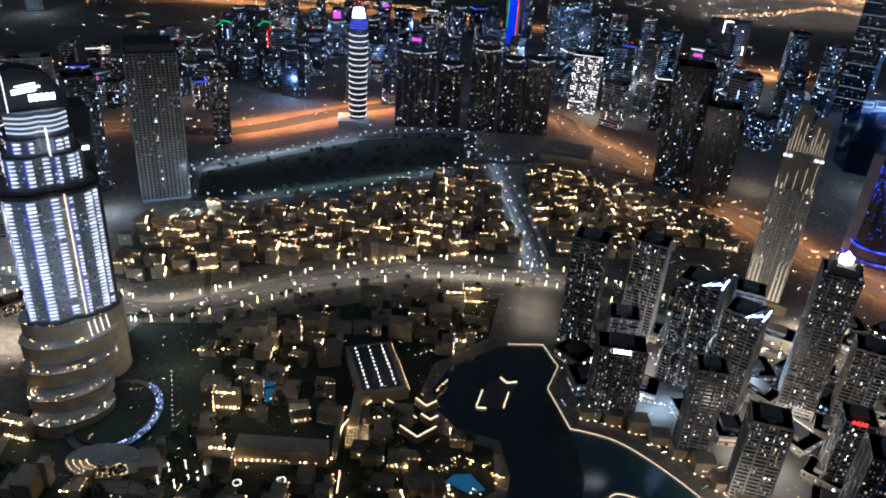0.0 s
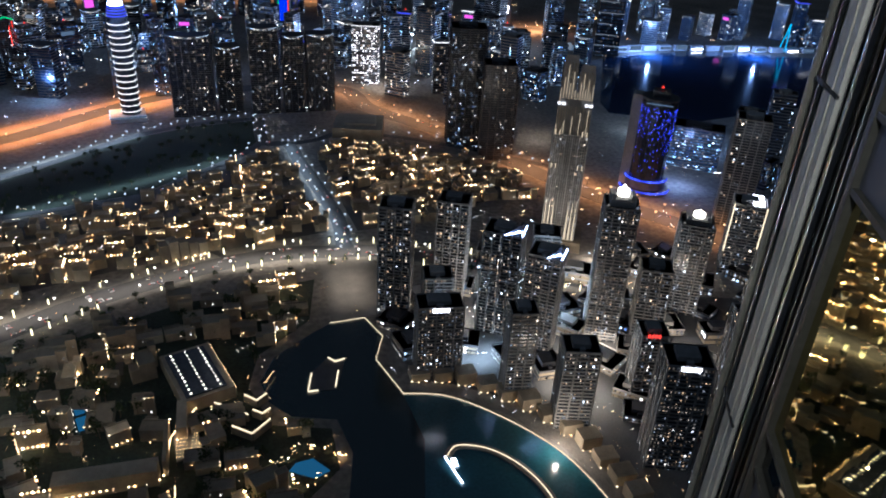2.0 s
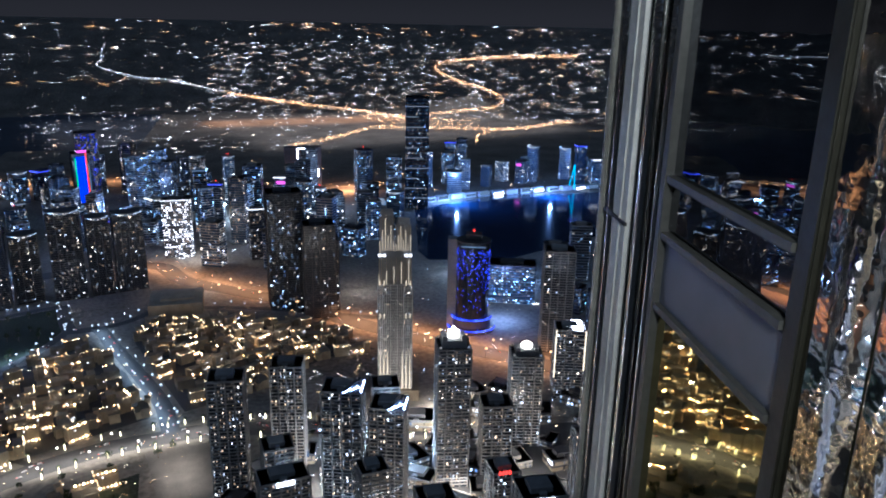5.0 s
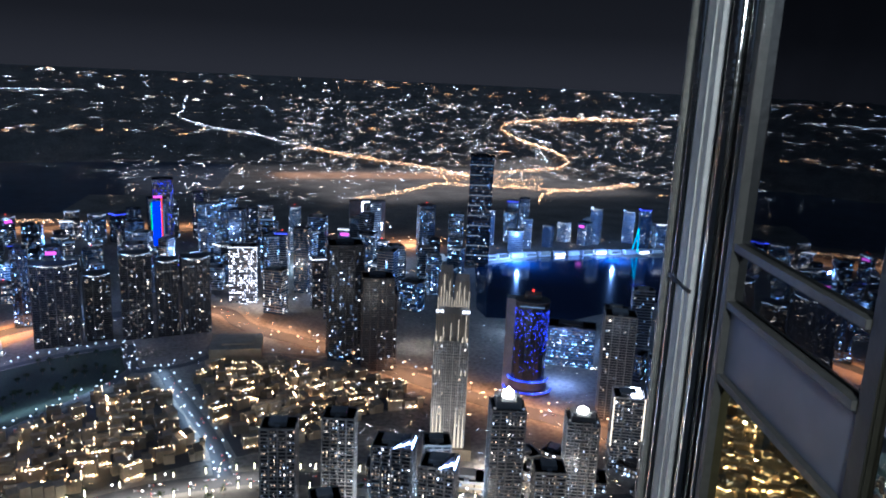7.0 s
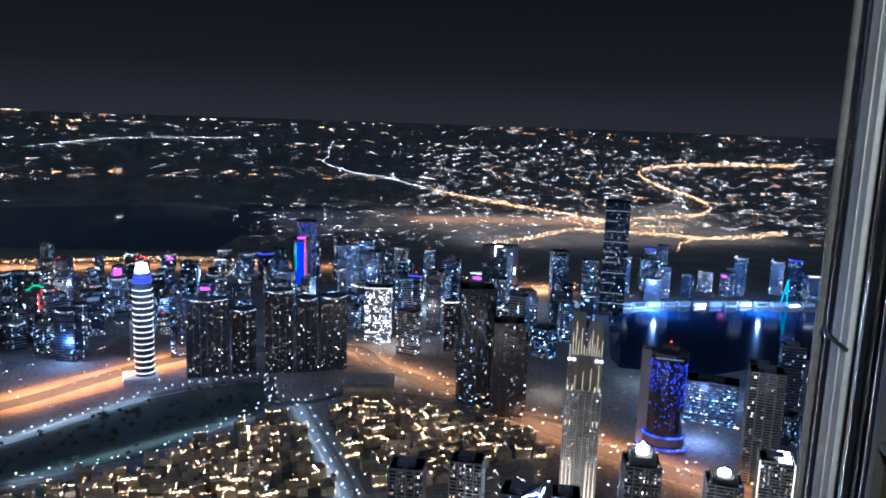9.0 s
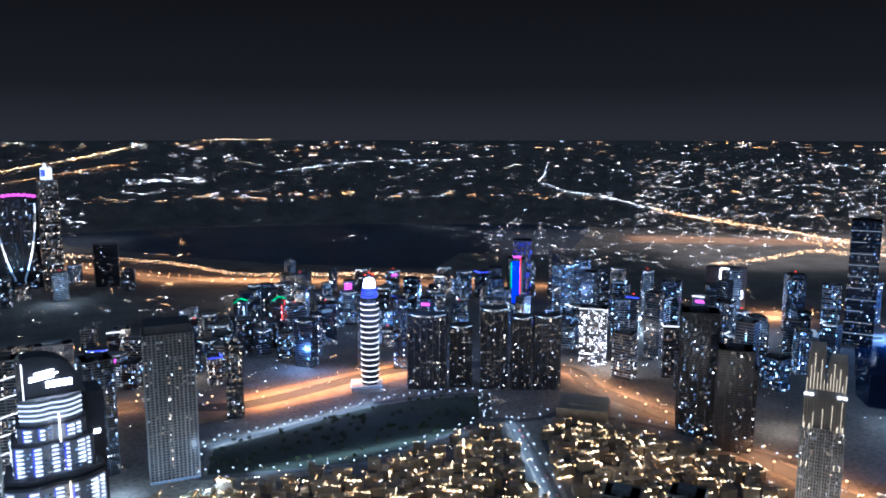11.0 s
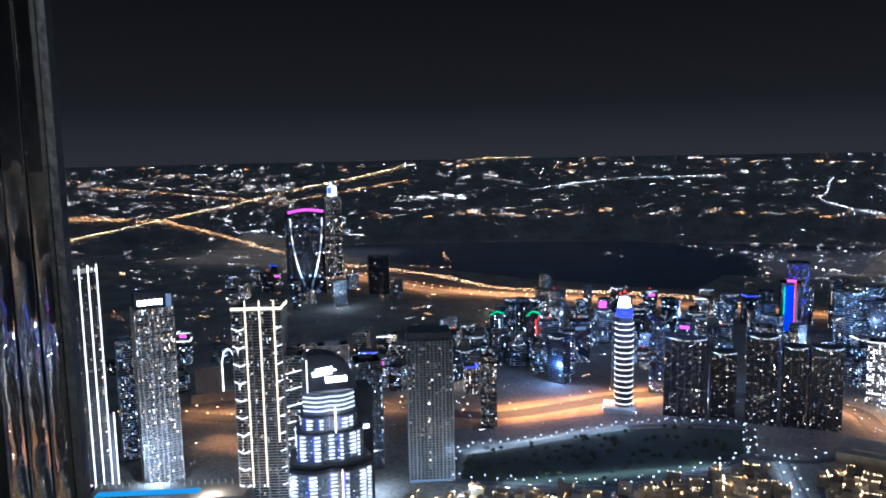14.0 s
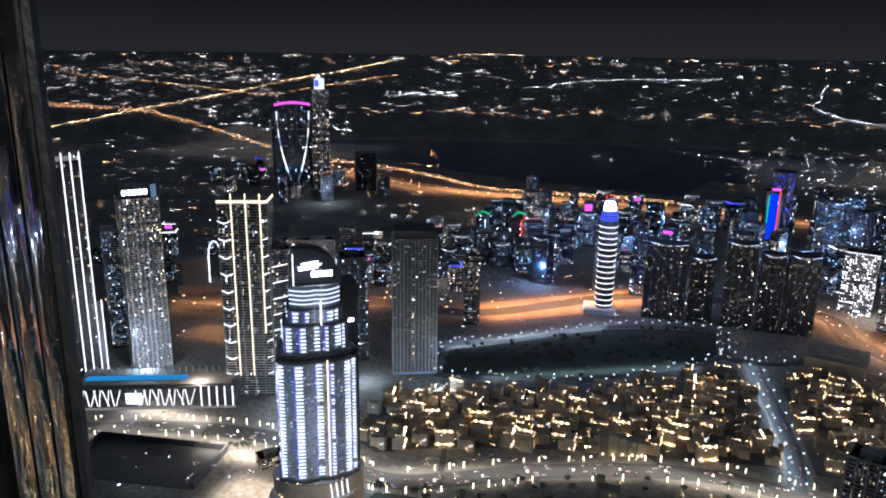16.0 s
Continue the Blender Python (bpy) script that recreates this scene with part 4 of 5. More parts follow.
solid("ground_tower_quarter", flat([(150, 525), (152, 640), (160, 700), (420, 640), (560, 600), (640, 480), (480, 320), (300, 330), (285, 420), (240, 480), (200, 512)], -.4, .01), ASPHALT, "dark paved ground at the feet of the towers", "ground", "structure")
models = [house(k, rnd, True) for k in range(9)]
plain = [house(k, rnd, False, 1.15) for k in range(6)]
CLEAR = [(-318, 445, -215, 552), (-385, 500, -245, 622), (-156, 450, -58, 505), (-87, 530, -12, 628), (-14, 490, 16, 546), (10, 430, 62, 470), (60, 636, 150, 780), (-92, 660, -74, 690)]


def keep(x, y):
    return not any(x0 - 8 < x < x1 + 8 and y0 - 8 < y < y1 + 8 for x0, y0, x1, y1 in CLEAR)


def near_line(x, y, line, r):
    return any((x - p[0]) ** 2 + (y - p[1]) ** 2 < r * r for p in line)


def fill(poly, step, kinds):
    xs, ys = [p[0] for p in poly], [p[1] for p in poly]
    y = min(ys)
    row = 0
    while y < max(ys):
        x = min(xs) + (row % 2) * step / 2
        while x < max(xs):
            px, py = x + rnd.uniform(-5, 5), y + rnd.uniform(-5, 5)
            if inside(px, py, poly) and keep(px, py) and rnd.random() < .93 and not near_line(px, py, STREET, 24) and not near_line(px, py, BOULEVARD, 38) and not near_line(px, py, PARK_SOUTH, 18):
                copy_thing(rnd.choice(kinds), pose(px, py, 0, 0, 0, rnd.choice((0, 0, 90, 180, -12, 20, 105))))
            x += step
        y += step * .86
        row += 1


for k, m in enumerate(models):
    m.matrix_basis = pose(-340 + 24 * k, 790 + 8 * k, 0, 0, 0, 20)
for k, m in enumerate(plain):
    m.matrix_basis = pose(-200 + 26 * k, 640 + 3 * k, 0, 0, 0, 10)
fill(OLD_TOWN, 28, models)
fill(OLD_EAST, 26, models)
fill(SOUK, 31, plain + models[:6])

# lamp rows, pools and courts of the old quarter
for line, gap, mat, r, label in (([(-240, 558), (-212, 480)], 7, LAMP_WHITE, .4, "row of small white garden lamps"), ([(-202, 562), (-190, 520), (-177, 487)], 2.6, LAMP_WARM, .5, "row of warm terrace lamps"),
                                 ([(-74, 473), (-71, 501), (-64, 517), (-50, 536)], 2.6, LAMP_WARM, .7, "row of warm arcade lamps"), ([(-66, 447), (-65, 424)], 1.2, LAMP_WARM, .45, "line of warm path lamps"),
                                 ([(18, 573), (8, 556)], 3, LAMP_WARM, .45, "row of quay lamps"), ([(-14, 610), (30, 640), (58, 652)], 6, LAMP_WHITE, .5, "row of waterside lamps")):
    t = thing("lamp_row", label, "lamps")
    for x, y, h in along(line, gap):
        part("lamp", Geo().dot(x, y, 5, r), mat, t)
t = thing("lamp_court", "paved court with a grid of small warm lamps", "court")
part("paving", flat([(-70, 512), (-52, 522), (-45, 483), (-66, 477)], -.2, 1.0), PAVING, t)
for i in range(7):
    for j in range(9):
        x, y = -66 + 2.6 * i + .5 * j * (1 if i > 3 else 0), 480 + 4.2 * j
        if inside(x, y, [(-70, 512), (-52, 522), (-45, 483), (-66, 477)]):
            part("lamp", Geo().dot(x, y, 3, .38), LAMP_WARM, t)
for cx, cy in ((-145, 431), (-111, 437)):
    t = thing("ring_lamp", "circular white lamp ring on a lawn", "lamp", pose(cx, cy, 0))
    part("lawn", Geo().prism(circle(9, 24), -.2, .4), LAWN, t)
    for k in range(14):
        part("lamp", Geo().dot(3.2 * math.cos(k * .42 - 2.2), 3.2 * math.sin(k * .42 - 2.2), 1.2, .5), LAMP_WHITE, t)
for cx, cy, w, d in ((-169, 619, 5, 8), (-143, 540, 5, 9), (-148, 556, 4, 4)):
    t = thing("garden_pool", "small blue-lit garden pool between lamps", "pool", pose(cx, cy, 0, 0, 0, 17))
    part("basin", Geo().box(-w, -d, -.2, w, d, .5), POOLBLUE, t)
    for k in range(4):
        for s in (-1, 1):
            part("lamp", Geo().dot(s * (w + 1.5), -d + 2 * d * k / 3, 1.5, .45), LAMP_WHITE, t)
for cx, cy in ((-215, 431), (-201, 439), (-189, 443), (-172, 438), (-191, 422), (-176, 432), (-205, 425), (-182, 428)):
    t = thing("plaza_lamp", "tall white plaza lamp", "street lamp", pose(cx, cy, 0), "plaza lamps")
    part("pole", Geo().bar((0, 0, 0), (0, 0, 8), .25), LAMP_WHITE, t)
    part("lamp_head", Geo().dot(0, 0, 8.6, .9), LAMP_WHITE, t)
t = thing("curved_terrace", "curved terrace with rows of small warm lamps", "terrace", pose(-252, 440, 0))
part("deck", Geo().prism(circle(30, 32, squash=.62), -.2, 6), SANDSTONE, t)
part("ledge", Geo().prism(circle(31, 32, squash=.62), 5.2, 6.3), CONCRETE, t)
for k in range(64):
    a, q = -2.9 + 2.7 * (k % 16) / 16, 29 - 5 * (k // 16)
    part("lamp", Geo().dot(q * math.cos(a), q * .62 * math.sin(a), 7.4, .38), LAMP_WARM, t)

# floodlit tall house by the boulevard and the crescent-shaped hotel front
t = thing("floodlit_house", "floodlit pale house block with arches", "house", pose(-66, 812, 0, 0, 0, 16))
for k in range(5):
    part("wing", Geo().box(-28 + 11 * k, -6, 0, -18 + 11 * k, 8, 26 - 3 * abs(k - 1)), SANDSTONE, t)
    part("uplight", Geo().dot(-23 + 11 * k, -6.8, 3, 1.1), LAMP_WARM, t)
for x0, y0, x1, y1, h in ((-153, 453, -78, 458, 16), (-75, 462, -72, 500, 16), (-66, 500, -58, 525, 14)):
    t = thing("arcade", "long low wing with a lit arcade", "building")
    part("wing", Geo().box(x0, y0 + 2, 0, x1, y1 + 12, h), SANDSTONE, t)
    n = max(3, int(math.hypot(x1 - x0, y1 - y0) / 4.6))
    for k in range(n + 1):
        part("arch_lamp", Geo().dot(x0 + (x1 - x0) * k / n, y0 + (y1 - y0) * k / n - .2, 3.5, 1.0), LAMP_WARM, t)

# lit car park roof, gold terraces, pool
t = thing("market_roof", "glazed market roof with rows of white lamps", "building", pose(-48, 578, 0, 0, 0, 18))
part("hall", Geo().box(-26, -38, 0, 20, 36, 13), SANDSTONE, t)
part("skylight", Geo().box(-22, -34, 13, 14, 32, 14), DARKGLASS, t)
for i in range(3):
    for j in range(11):
        part("roof_lamp", Geo().dot(-17 + 13 * i, -31 + 6 * j, 14.8, rnd.uniform(.6, 1.1)), LAMP_WHITE, t)
for j in range(16):
    part("eave_lamp", Geo().dot(21, -36 + 4.7 * j, 10, .6), LAMP_WARM, t)
t = thing("terrace_court", "stepped courtyard terraces edged with gold light", "building")
for (ax, ay), (bx, by), (cx, cy) in (((-10, 541), (0, 531), (9, 539)), ((-4, 520), (4, 513), (11, 519)), ((-22, 503), (-6, 490), (10, 505)), ((-36, 536), (-22, 526), (-8, 514))):
    for p, q in (((ax, ay), (bx, by)), ((bx, by), (cx, cy))):
        part("terrace_wall", ribbon([p, q], 3, 0, 7), SANDSTONE, t)
        part("edge_light", Geo().bar((*p, 7.6), (*q, 7.6), .55), GOLD_LINE, t)
part("hall", Geo().box(-34, 516, 0, -12, 530, 9), SANDSTONE, t)
pool = thing("swimming_pool", "blue lit swimming pool among lamps", "pool")
part("basin", flat([(20, 448), (26, 456), (40, 458), (52, 442), (40, 436)], .05, .5), POOLBLUE, pool)
g = Geo()
for k in range(46):
    a = rnd.uniform(0, math.tau)
    g.dot(36 + rnd.uniform(16, 34) * math.cos(a), 450 + rnd.uniform(11, 26) * math.sin(a), 3, rnd.uniform(.4, .9))
part("garden_lamps", g, DOT_WARM, pool, "", "stuff")
ring = thing("ring_terrace", "ring-shaped dark lawn terrace with a blue-lit arc", "terrace", pose(-268, 497, 0))
part("lawn", Geo().prism(circle(32, 32, squash=1.25), 0, 6), LAWN, ring)
part("rim", Geo().prism(circle(38, 40, squash=1.25), 0, 3.5), DARKMETAL, ring)
g = Geo()
for k in range(150):
    a = -1.5 + 2.7 * rnd.random()
    r = rnd.choice((33.5, 35, 36.5, 38))
    g.dot(r * math.cos(a), r * 1.25 * math.sin(a), 5, .55)
part("arc_lamps", g, glow("blue_white_lamps", [(.5, .7, 1), (.25, .45, 1), (.8, .9, 1)], 2.0, .7), ring, "arc of small blue-white lamps", "stuff")


# ---------- trees and palms ----------
def tree(rnd, h):
    t = thing("tree", "dark broad-leaved park tree", "tree", group="park trees")
    part("trunk", Geo().prism(circle(.35, 6), 0, h * .5, circle(.18, 6)).bar((0, 0, h * .4), (1.2, .6, h * .7), .12).bar((0, 0, h * .4), (-1.1, -.5, h * .72), .12), BARK, t)
    g = Geo()
    for k in range(70):
        u = Vector((rnd.gauss(0, 1), rnd.gauss(0, 1), rnd.gauss(0, .7)))
        u = u.normalized() * rnd.uniform(.4, 1) * h * .42
        s, q = rnd.uniform(.5, 1.1), rnd.uniform(0, 3)
        c = (u.x, u.y, h * .72 + u.z * .8)
        g.quad((c[0] - s * math.cos(q), c[1] - s * math.sin(q), c[2]), (c[0], c[1], c[2] - s * .7), (c[0] + s * math.cos(q), c[1] + s * math.sin(q), c[2] + .3), (c[0] + .2, c[1], c[2] + s))
    part("crown", g, LEAVES, t)
    return t


def palm(rnd, lit=True):
    t = thing("palm_tree", "palm tree wrapped in yellow lights" if lit else "unlit palm tree", "tree", group="boulevard palms")
    part("trunk", Geo().prism(circle(.55, 6), 0, 7, circle(.4, 6)), glow("wrapped_trunk_lights", [(1, .78, .28), (1, .85, .42)], 3.4, .3) if lit else BARK, t)
    g = Geo()
    for k in range(11):
        a = math.tau * k / 11 + rnd.uniform(-.2, .2)
        c, s = math.cos(a), math.sin(a)
        g.quad((0, 0, 7), (1.6 * c - .4 * s, 1.6 * s + .4 * c, 8.2), (3.2 * c, 3.2 * s, 6.7), (1.6 * c + .4 * s, 1.6 * s - .4 * c, 8.2))
    part("fronds", g, LEAVES, t, "feathered fronds", "stuff")
    return t


trees = [tree(rnd, h) for h in (8, 10, 12)]
PARK = [(-340, 955), (-270, 968), (-131, 1004), (-70, 1056), (5, 1124), (36, 1180), (30, 1262), (-60, 1246), (-143, 1208), (-186, 1172), (-275, 1094), (-352, 1035)]
count = 0
while count < 85:
    x, y = rnd.uniform(-352, 40), rnd.uniform(955, 1275)
    if inside(x, y, PARK):
        copy_thing(rnd.choice(trees), pose(x, y, 0, 0, 0, rnd.uniform(0, 360)))
        count += 1
for k in range(50):
    x, y, h = rnd.choice(along(BOULEVARD, 9))
    copy_thing(rnd.choice(trees), pose(x + rnd.choice((-1, 1)) * math.sin(h) * rnd.uniform(27, 46), y - rnd.choice((1,)) * math.cos(h) * rnd.uniform(25, 46), 0, 0, 0, rnd.uniform(0, 360)))
count = 0
while count < 150:
    x, y = rnd.uniform(-345, 75), rnd.uniform(385, 735)
    if inside(x, y, SOUK) and keep(x, y):
        copy_thing(rnd.choice(trees), pose(x, y, 0, 0, 0, rnd.uniform(0, 360)) @ Matrix.Scale(1.3, 4))
        count += 1
for k, m in enumerate(trees):
    m.matrix_basis = pose(-120 + 30 * k, 1100, 0)
lit_palm = palm(rnd)
lit_palm.matrix_basis = pose(-306, 641, 0)
for x, y, h in along(BOULEVARD, 17):
    for side in (-21, 21):
        if rnd.random() < .8:
            copy_thing(lit_palm, pose(x - math.sin(h) * side, y + math.cos(h) * side, 0, 0, 0, rnd.uniform(0, 360)) @ Matrix.Scale(rnd.uniform(.85, 1.25), 4))


# ---------- street lamps and cars ----------
def street_lamp(mat, label):
    t = thing("street_lamp", label, "street lamp", group="street lamps")
    part("pole", Geo().bar((0, 0, 0), (0, 0, 9), .12).bar((0, 0, 9), (1.6, 0, 9.4), .09), DARKMETAL, t)
    part("lamp_head", Geo().box(.5, -.9, 8.9, 2.5, .9, 9.9), mat, t, "glowing lamp head")
    return t


cool_lamp = street_lamp(DOT_COOL, "tall street lamp with a cool white head")
warm_lamp = street_lamp(LAMP_WHITE, "tall street lamp with a warm white head")
sodium_lamp = street_lamp(DOT_ORANGE, "tall highway lamp with an orange head")
for proto, line, step, off in ((cool_lamp, STREET, 17, 10), (cool_lamp, PARK_NORTH, 14, 6), (cool_lamp, PARK_SOUTH, 18, 6), (cool_lamp, STREET_EAST, 24, 6), (warm_lamp, BOULEVARD, 26, 15)):
    for k, (x, y, h) in enumerate(along(line, step)):
        s = 1 if k % 2 else -1
        copy_thing(proto, pose(x - math.sin(h) * off * s, y + math.cos(h) * off * s, 0, 0, 0, math.degrees(h) - 90 * s))
for line, w in ORANGE_ROADS:
    g = Geo()
    for x, y, h in along(smooth(line), 42):
        for s in (-1, 1):
            if w != 36 or y > 1250:
                g.dot(x - math.sin(h) * w * .5 * s, y + math.cos(h) * w * .5 * s, 13, math.hypot(x, y) * .0006)
                continue
            copy_thing(sodium_lamp, pose(x - math.sin(h) * w * .5 * s, y + math.cos(h) * w * .5 * s, 0, 0, 0, math.degrees(h) - 90 * s) @ Matrix.Scale(1.5, 4))
    if g.f:
        solid("highway_lamps", g, DOT_ORANGE, "rows of orange lamps along a highway", "lamps", "stuff")
cool_lamp.matrix_basis, warm_lamp.matrix_basis, sodium_lamp.matrix_basis = pose(131, 830, 0), pose(-300, 650, 0), pose(-620, 1170, 0)

car = thing("car", "car with lit head and tail lamps on the road", "car", pose(-250, 684, 0, 0, 0, 20), group="cars")
part("body", Geo().box(-2.2, -.9, .3, 2.2, .9, .95).prism([(-1.3, -.8), (1.1, -.8), (1.1, .8), (-1.3, .8)], .95, 1.5, [(-.8, -.7), (.7, -.7), (.7, .7), (-.8, .7)]), CARPAINT, car)
g = Geo()
for s in (-.6, .6):
    part("head_lamp", Geo().dot(2.25, s, .75, .35), HEAD, car)
    part("tail_lamp", Geo().dot(-2.25, s, .8, .35), TAIL, car)
    for xx in (-1.4, 1.4):
        g.box(xx - .33, s * 1.45 - .1, 0, xx + .33, s * 1.45 + .1, .62)
part("underbody", g, RUBBER, car, "black tyres and underbody")
for line, step, lanes, p in ((BOULEVARD, 8, (-9, -4, 4, 9), .17), (STREET, 12, (-4, 4), .25), (PARK_SOUTH, 20, (-3, 3), .15), (smooth(ORANGE_ROADS[1][0]), 22, (-10, -5, 5, 10), .1)):
    for x, y, h in along(line, step):
        for lane in lanes:
            if rnd.random() < p:
                copy_thing(car, pose(x - math.sin(h) * lane, y + math.cos(h) * lane, .12, 0, 0, math.degrees(h) + (180 if lane > 0 else 0)))


# ---------- the further quarters ----------
rnd = random.Random(33)
TAKEN = [(-159, 1294), (-57, 1299), (2, 1316), (62, 1302), (110, 1303), (156, 1304), (266, 1458), (359, 1103), (392, 1042), (403, 1070), (141, 1951), (378, 756), (556, 886), (698, 958), (640, 771), (851, 1613), (-360, 1152), (-376, 931), (-476, 939), (-679, 1204), (-1060, 2203), (-1180, 2128), (-1291, 2135)]
HIGHWAYS = [p for line, w in ORANGE_ROADS for p in smooth(line)]
BAY = [(660, 1270), (862, 1640), (1145, 1670), (1500, 1540), (1750, 1250), (1300, 1140), (1120, 1190), (827, 1130), (670, 1200)]


def quarter(poly, step, h0, h1, skins, wins, lit, label, strip=.25):
    xs, ys = [p[0] for p in poly], [p[1] for p in poly]
    y, n = min(ys), 0
    while y < max(ys):
        x = min(xs)
        while x < max(xs):
            px, py = x + rnd.uniform(-.3, .3) * step, y + rnd.uniform(-.3, .3) * step
            w, d, h = rnd.uniform(24, 42), rnd.uniform(22, 34), rnd.uniform(h0, h1) ** 1.0
            if (inside(px, py, poly) and not inside(px, py, BAY) and not near_line(px, py, HIGHWAYS, 34 + w / 2) and not near_line(px, py, STREET_EAST, 24 + w / 2)
                    and not near_line(px, py, TAKEN, 62) and rnd.random() < .85):
                win = rnd.choice(wins)
                t = tower(label, px, py, w, d, h, rnd.uniform(-35, 35), fh=5, bay=5, lit=lit * rnd.choice((.3, 1, 1, 2)), wall=rnd.choice((DARKMETAL, CONCRETE, CONCRETE)),
                          skin=rnd.choice(skins), win=win, piers=0, seed=rnd.randrange(9999), crown=rnd.choice(("box", "box", "arc")) if strip else "box", name="tower")
                if rnd.random() < strip:
                    roof_strip(t, w, d, h + 1.5, rnd.choice((WIN_COOL, WHITE_LINE, WIN_BLUE, BLUE_LINE, WIN_WARM)), rnd.uniform(.6, 1.3), rnd.choice(("f", "fl", "fr")))
                if rnd.random() < .12:
                    part("warning_lamp", Geo().dot(0, 0, h + 7, 1.8), RED, t, "red warning lamp")
                if rnd.random() < .12:
                    part("lit_sign", Geo().box(-w * .3, -d / 2 - 1, h * .8, w * .25, -d / 2 - .6, h * .8 + 7), rnd.choice((WIN_COOL, WIN_BLUE, PURPLE, SIGN)), t, "lit sign panel")
                n += 1
            x += step
        y += step
    return n


quarter([(220, 1500), (330, 1340), (480, 1240), (680, 1300), (800, 1560), (780, 1780), (560, 1780), (300, 2150), (180, 2100), (230, 1700)], 76, 55, 145, (DARKGLASS, BLUEGLASS), (WIN_COOL, WIN_WARM, WIN_BLUE), .16, "business tower with lit floors")
quarter([(-150, 1560), (230, 1560), (190, 1900), (60, 2150), (-500, 2150), (-640, 1800), (-420, 1480), (-300, 1420)], 72, 28, 95, (DARKGLASS, BLUEGLASS), (WIN_BLUE, WIN_COOL, WIN_WARM), .2, "mid-rise office block with bluish lit windows")
quarter([(-640, 1260), (-420, 1290), (-420, 1480), (-560, 1760), (-720, 1500), (-880, 1400), (-830, 1180)], 62, 22, 70, (DARKGLASS,), (WIN_WARM, WIN_COOL), .2, "mid-rise block with scattered lit windows")
quarter([(-1250, 1150), (-920, 1130), (-930, 1380), (-1100, 1450), (-1300, 1400)], 95, 20, 60, (DARKGLASS,), (WIN_WARM, WIN_COOL), .14, "low office block with scattered lit windows")
quarter([(860, 1690), (1160, 1700), (1560, 1570), (1700, 1640), (1300, 1900), (900, 1960)], 80, 50, 120, (BLUEGLASS,), (WIN_BLUE, WIN_COOL), .35, "waterside tower with bright blue-white floors", .6)
quarter([(-1600, 2500), (-1000, 2250), (-900, 2120), (-1200, 1900), (-1700, 2100)], 120, 30, 80, (DARKGLASS,), (WIN_WARM, WIN_COOL), .14, "mid-rise block near the highway")
quarter([(600, 990), (700, 1020), (900, 1000), (1100, 1090), (1000, 800), (760, 640), (640, 820)], 84, 40, 110, (DARKGLASS, BLUEGLASS), (WIN_BLUE, WIN_COOL), .15, "office tower with lit floors")
quarter([(430, 330), (560, 420), (640, 560), (760, 520), (700, 300), (480, 230)], 70, 60, 120, (DARKGLASS,), (WIN_WARM, WIN_COOL), .2, "residential tower with lit windows", .1)

quarter([(140, 560), (150, 720), (330, 760), (560, 700), (640, 560), (480, 340), (300, 360), (250, 470)], 46, 6, 14, (SANDSTONE, CONCRETE), (WIN_WARM, WIN_COOL, SIGN), .55, "low podium hall with bright shop fronts", 0)

# waterfront band of lights, lit triangle, blue cube
shore = thing("waterfront_hall", "low white-lit halls along the bay shore", "building")
for k in range(16):
    x, y = 868 + 42 * k, 1640 + 12 * math.sin(k * .5) - max(0, k - 9) * 12
    part("hall", Geo().box(x, y, 0, x + 34, y + 16, 12), WHITECLAD, shore)
    if k % 4 != 3:
        part("facade_light", Geo().box(x + 2, y - .8, 3, x + 32, y - .3, 6 + 4 * (k % 3)), WIN_COOL if k % 3 else SIGN, shore, "bright white front")
tri = thing("triangle_sign", "tall cyan light triangle on the shore", "light sculpture", facing(1366, 1614))
part("outline", Geo().bar((-8, 0, 6), (7, 0, 6), 1.2).bar((7, 0, 6), (5, 0, 72), 1.2).bar((-8, 0, 6), (5, 0, 72), 1.2), CYAN, tri)
cube = thing("blue_hall", "glowing deep blue hall by the bay", "building", facing(900, 1660))
part("hall", Geo().box(-12, -10, 0, 12, 10, 26), BLUE_LINE, cube)
g = Geo()
white = thing("event_tent", "white dome tent on the shore glowing as if floodlit", "tent", facing(800, 1690))
# floodlit look of the tent put into glowing bays
for k in range(6):
    part("bay", Geo().prism(circle(14 + k % 3 * 5, 12, -40 + 16 * k, 0, .8), 0, 9 + k % 2 * 5, circle(5, 12, -40 + 16 * k, 0, .8)), WIN_BLUE if k % 2 else WIN_COOL, white)

# square-outline signs by the interchange
sq = thing("outlined_block", "dark block with white square outline lights", "building", facing(700, 1960))
part("block", Geo().box(-50, 0, 0, 50, 30, 110), DARKMETAL, sq)
for x0, x1, z0, z1 in ((-14, 6, 78, 106), (-48, 4, 10, 30), (10, 42, 30, 48)):
    part("outline_light", Geo().bar((x0, -1, z0), (x1, -1, z0), 1.4).bar((x1, -1, z0), (x1, -1, z1), 1.4).bar((x1, -1, z1), (x0, -1, z1), 1.4).bar((x0, -1, z1), (x0, -1, z0), 1.4), SIGN, sq)

